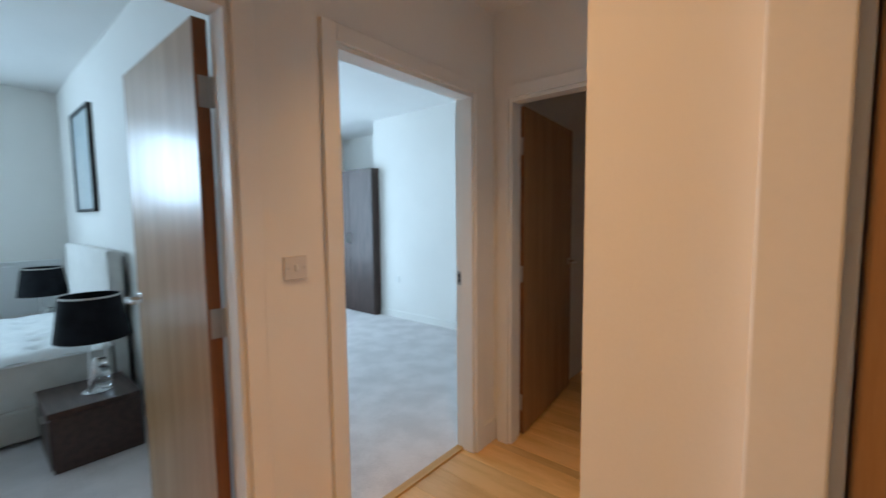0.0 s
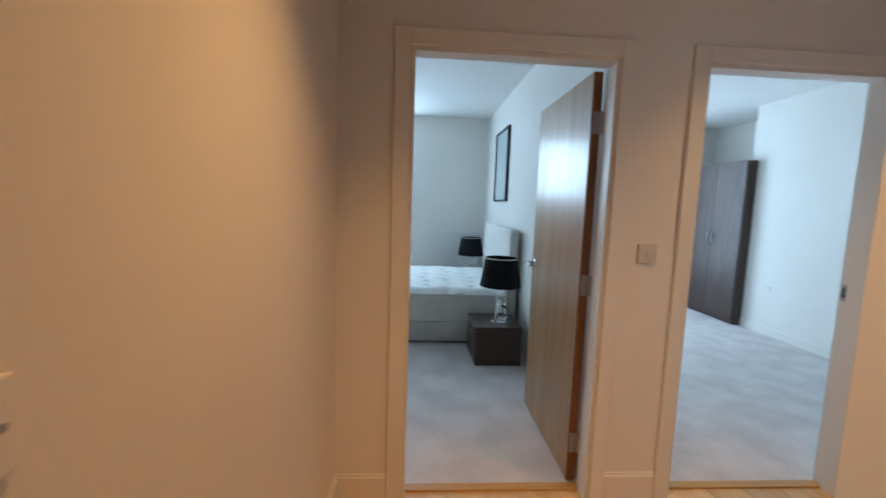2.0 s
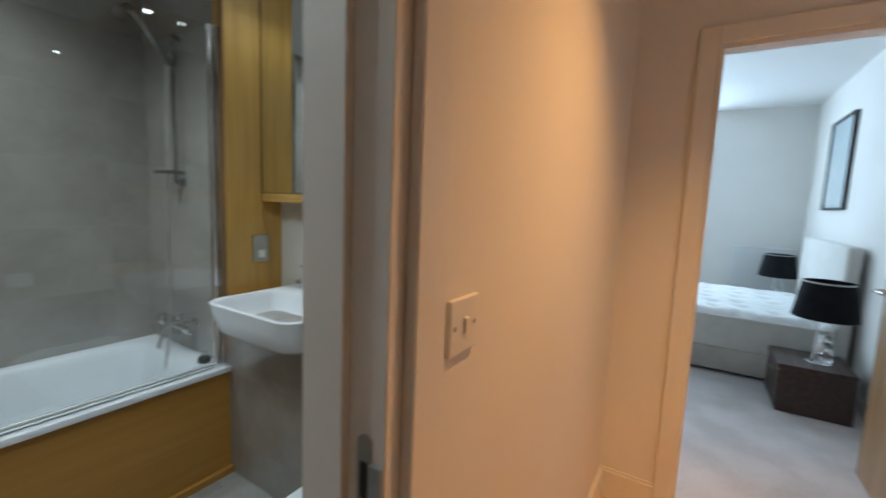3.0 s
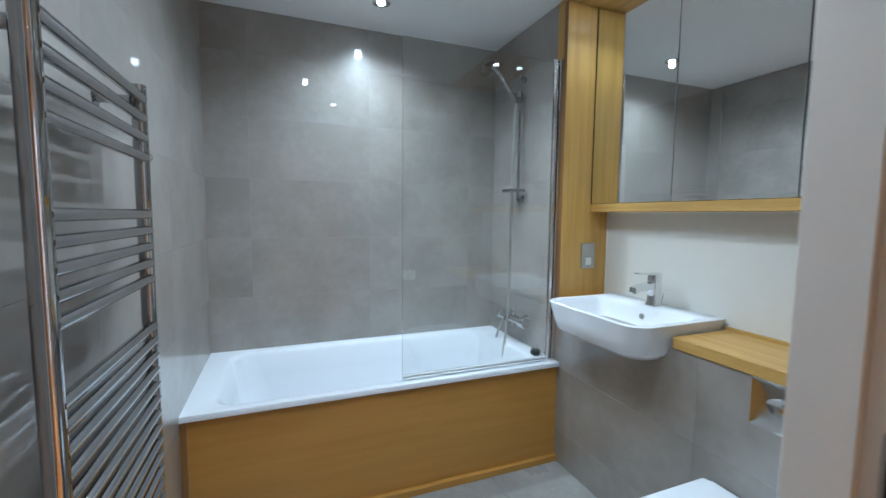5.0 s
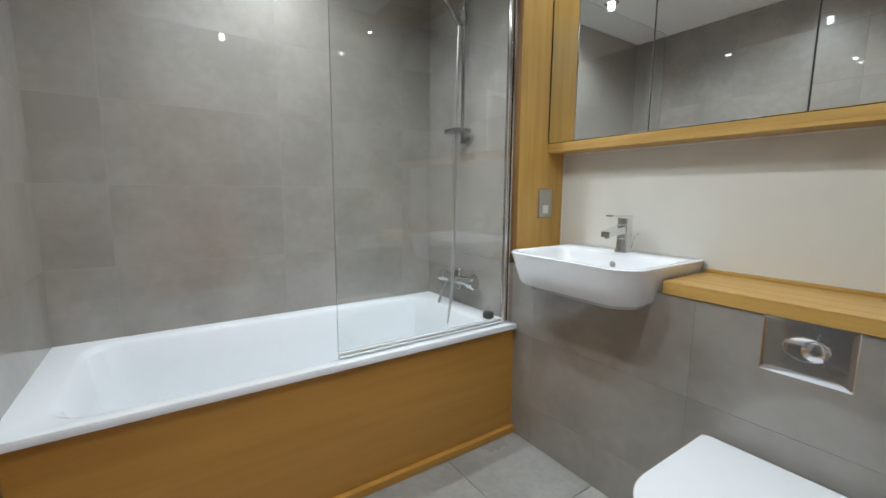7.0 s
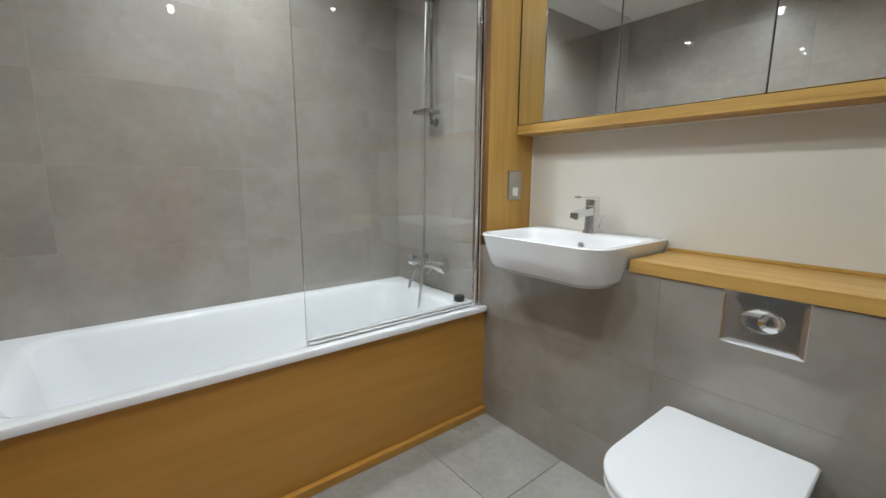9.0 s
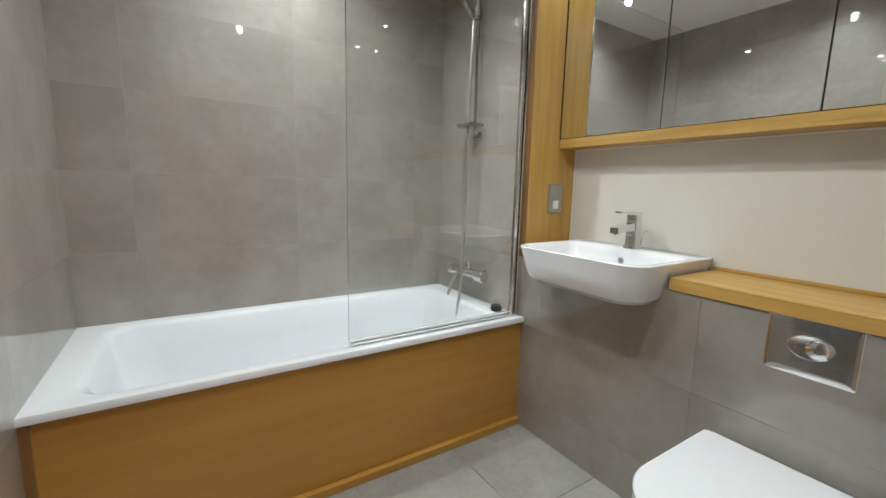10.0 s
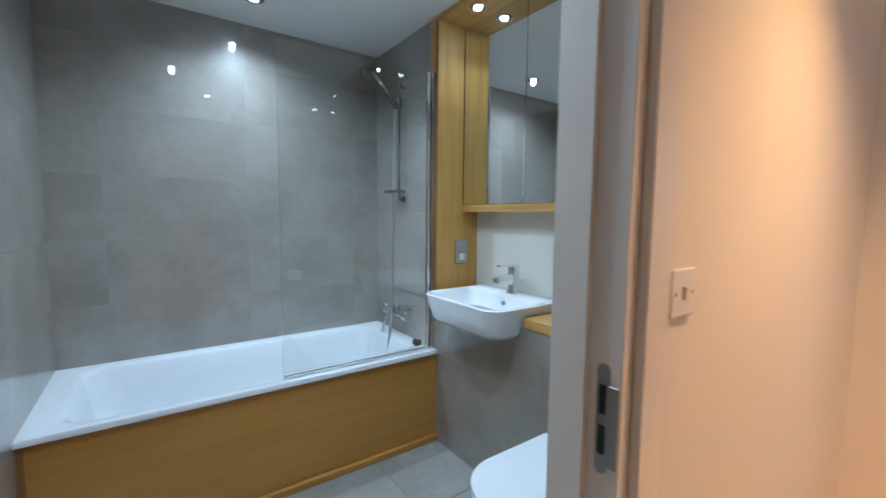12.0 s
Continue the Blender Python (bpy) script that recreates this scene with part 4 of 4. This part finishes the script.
# ---- second bedroom ----
ward = thing("wardrobe", "tall dark wood wardrobe with steel handles in the alcove", "wardrobe")
part("carcass", box(-4.99, -3.475, 4.442, 5.14, 0.004, 2.03, 0.002), WARDWOOD, ward)
for k in range(3):
    xa = -3.477 - 0.499 * (k + 1)
    dr = part("door", box(xa, xa + 0.496, 4.420, 4.4415, 0.05, 2.028, 0.002), WARDWOOD, ward, "dark veneered door")
    hx = xa + 0.035 if k == 0 else xa + 0.461
    part("handle", tube([(hx, 4.42, 1.0), (hx, 4.395, 1.0), (hx, 4.395, 1.13), (hx, 4.42, 1.13)], 0.006, 8), SATIN, dr, "steel bow handle", True)

# ---- outside ----
setting("ground", boxes([(-400, -5.34, -400, 400, -12.2, -12.0)]), ASPHALT, "street ground far below the window", "ground")


def block(name, x, y0, y1, z0, z1, depth, clad, label, floors, bays, wh=1.5, ww=1.2):
    ob = thing(name, label, "building")
    part("wall", boxes([(x - depth, x, y0, y1, z0, z1)]), clad, ob)
    part("roof", boxes([(x - depth - 0.2, x + 0.2, y0 - 0.2, y1 + 0.2, z1, z1 + 0.4)]), PALECLAD, ob)
    fh, bw = (z1 - z0) / floors, (y1 - y0) / bays
    first = None
    for i in range(floors):
        for j in range(bays):
            if first is None:
                first = part("window", boxes([(0.005, 0.06, -ww / 2, ww / 2, -wh / 2, wh / 2), (0.0, 0.10, -ww / 2 - 0.22, -ww / 2, -wh / 2, wh / 2), (0.0, 0.10, ww / 2, ww / 2 + 0.22, -wh / 2, wh / 2), (0.0, 0.12, -ww / 2 - 0.22, ww / 2 + 0.22, -wh / 2 - 0.25, -wh / 2)]), [DARKGLASS, PALECLAD], ob)
                for k, poly in enumerate(first.data.polygons):
                    poly.material_index = 1 if k >= 6 else 0
                w = first
            else:
                w = new("window", first.data)
                w.parent = ob
            w.location = (x, y0 + bw * (j + 0.5), z0 + fh * (i + 0.5))
    return ob


block("apartment_building", -46, -34, 8, -12, 3.4, 12, REDCLAD, "red clad apartment building across the street", 5, 14)
for bz in (-2.2, 0.35):
    setting("backdrop", boxes([(-46.0, -45.85, -34, 8, bz, bz + 0.9)]), YELLOWBAND, "cream band on the far facade", "facade band")
block("apartment_tower", -70, -44, 16, -12, 42, 14, PALECLAD, "pale apartment tower beyond the red block", 16, 14, 1.3, 1.4)


# ---- pieces: oak boards and tiles ----
def board_mesh(lx, ly, lz, bev):
    bm = box(0, lx, 0, ly, -lz, 0, 0)
    top = [e for e in bm.edges if all(abs(v.co.z) < 1e-6 for v in e.verts)]
    bmesh.ops.bevel(bm, geom=top, offset=bev, segments=1, affect="EDGES")
    me = bpy.data.meshes.new("board")
    bm.to_mesh(me)
    bm.free()
    return me


def lay_boards(parent, x0, x1, y0, y1, width, length, seed):
    rnd = random.Random(seed)
    y = y0
    while y < y1 - 0.005:
        w = min(width, y1 - y)
        x = x0 - rnd.random() * length * 0.8
        while x < x1 - 0.01:
            a, b = max(x, x0), min(x + length, x1)
            if b - a > 0.02:
                me = board_mesh(b - a - 0.0012, w - 0.0012, 0.012, 0.0016)
                me.materials.append(OAKFLOOR)
                ob = new("plank", me)
                ob.parent = parent
                ob.location = (a, y, 0.0)
            x += length
        y += w


lay_boards(floor_hall, -0.55, 2.90, 0.088, 1.215, 0.19, 1.9, 1)
lay_boards(floor_hall, -0.55, 0.667, 1.215, 2.80, 0.19, 1.9, 2)
lay_boards(floor_hall, -0.48, 1.5, 2.80, 4.5, 0.19, 1.9, 3)

TILE_CACHE = {}


def tile_mesh(w, h, material):
    key = (round(w, 4), round(h, 4), material.name)
    if key not in TILE_CACHE:
        bm = box(-w / 2, w / 2, -h / 2, h / 2, -0.008, 0, 0)
        top = [e for e in bm.edges if all(abs(v.co.z) < 1e-6 for v in e.verts)]
        bmesh.ops.bevel(bm, geom=top, offset=0.0004, segments=1, affect="EDGES")
        me = bpy.data.meshes.new("tile")
        bm.to_mesh(me)
        bm.free()
        me.materials.append(material)
        TILE_CACHE[key] = me
    return TILE_CACHE[key]


def lay_tiles(parent, m, u0, u1, v0, v1, tw, th, ustart, vstart, material, gap=0.0007, shift=0.0):
    """Tiles on the plane of m (u along its x, v along its y), cut to the rectangle."""
    i0 = math.floor((v0 - vstart) / th)
    v, row = vstart + i0 * th, i0
    while v < v1 - 0.004:
        u = ustart + (shift * tw if row % 2 else 0)
        u -= math.ceil((u - u0) / tw) * tw
        while u < u1 - 0.004:
            a, b, c, d = max(u, u0), min(u + tw, u1), max(v, v0), min(v + th, v1)
            if b - a > 0.012 and d - c > 0.012:
                ob = new("tile", tile_mesh(b - a - gap, d - c - gap, material))
                ob.parent = parent
                ob.matrix_local = m @ Matrix.Translation(((a + b) / 2, (c + d) / 2, 0))
            u += tw
        v += th
        row += 1


def plane(x, y, z, u, v):
    u, v = Vector(u), Vector(v)
    w = u.cross(v)
    return Matrix(((u.x, v.x, w.x, x), (u.y, v.y, w.y, y), (u.z, v.z, w.z, z), (0, 0, 0, 1)))


TW, TH, TV = 0.66, 0.33, 0.18
UP = (0, 0, 1)
lay_tiles(bath_back, plane(0, YB, 0, (-1, 0, 0), UP), -XR, -XL, 0.50, BC, TW, TH, -1.265, TV, TILE)
lay_tiles(bath_left, plane(XR, 0, 0, (0, 1, 0), UP), -2.17, 0.021, 0, BC, TW, TH, -1.42, TV, TILE)
lay_tiles(bath_end, plane(XL, 0, 0, (0, -1, 0), UP), 1.49, 2.17, 0.826, BC, TW, TH, 1.28, TV, TILE)
lay_tiles(bath_end, plane(XL, 0, 0, (0, -1, 0), UP), -0.02, 2.17, 0, 0.824, TW, TH, 0.64, TV, TILE)
lay_tiles(bath_front, plane(0, 0.021 - 0.009, 0, (-1, 0, 0), UP), -1.09, -0.2, 0, BC, TW, TH, -1.09, TV, TILE)
lay_tiles(floor_bath, plane(0, 0, 0, (1, 0, 0), (0, 1, 0)), XL, XR, -1.402, 0.086, 0.45, 0.90, 0.81, -0.957, FTILE, 0.004, 0.0)
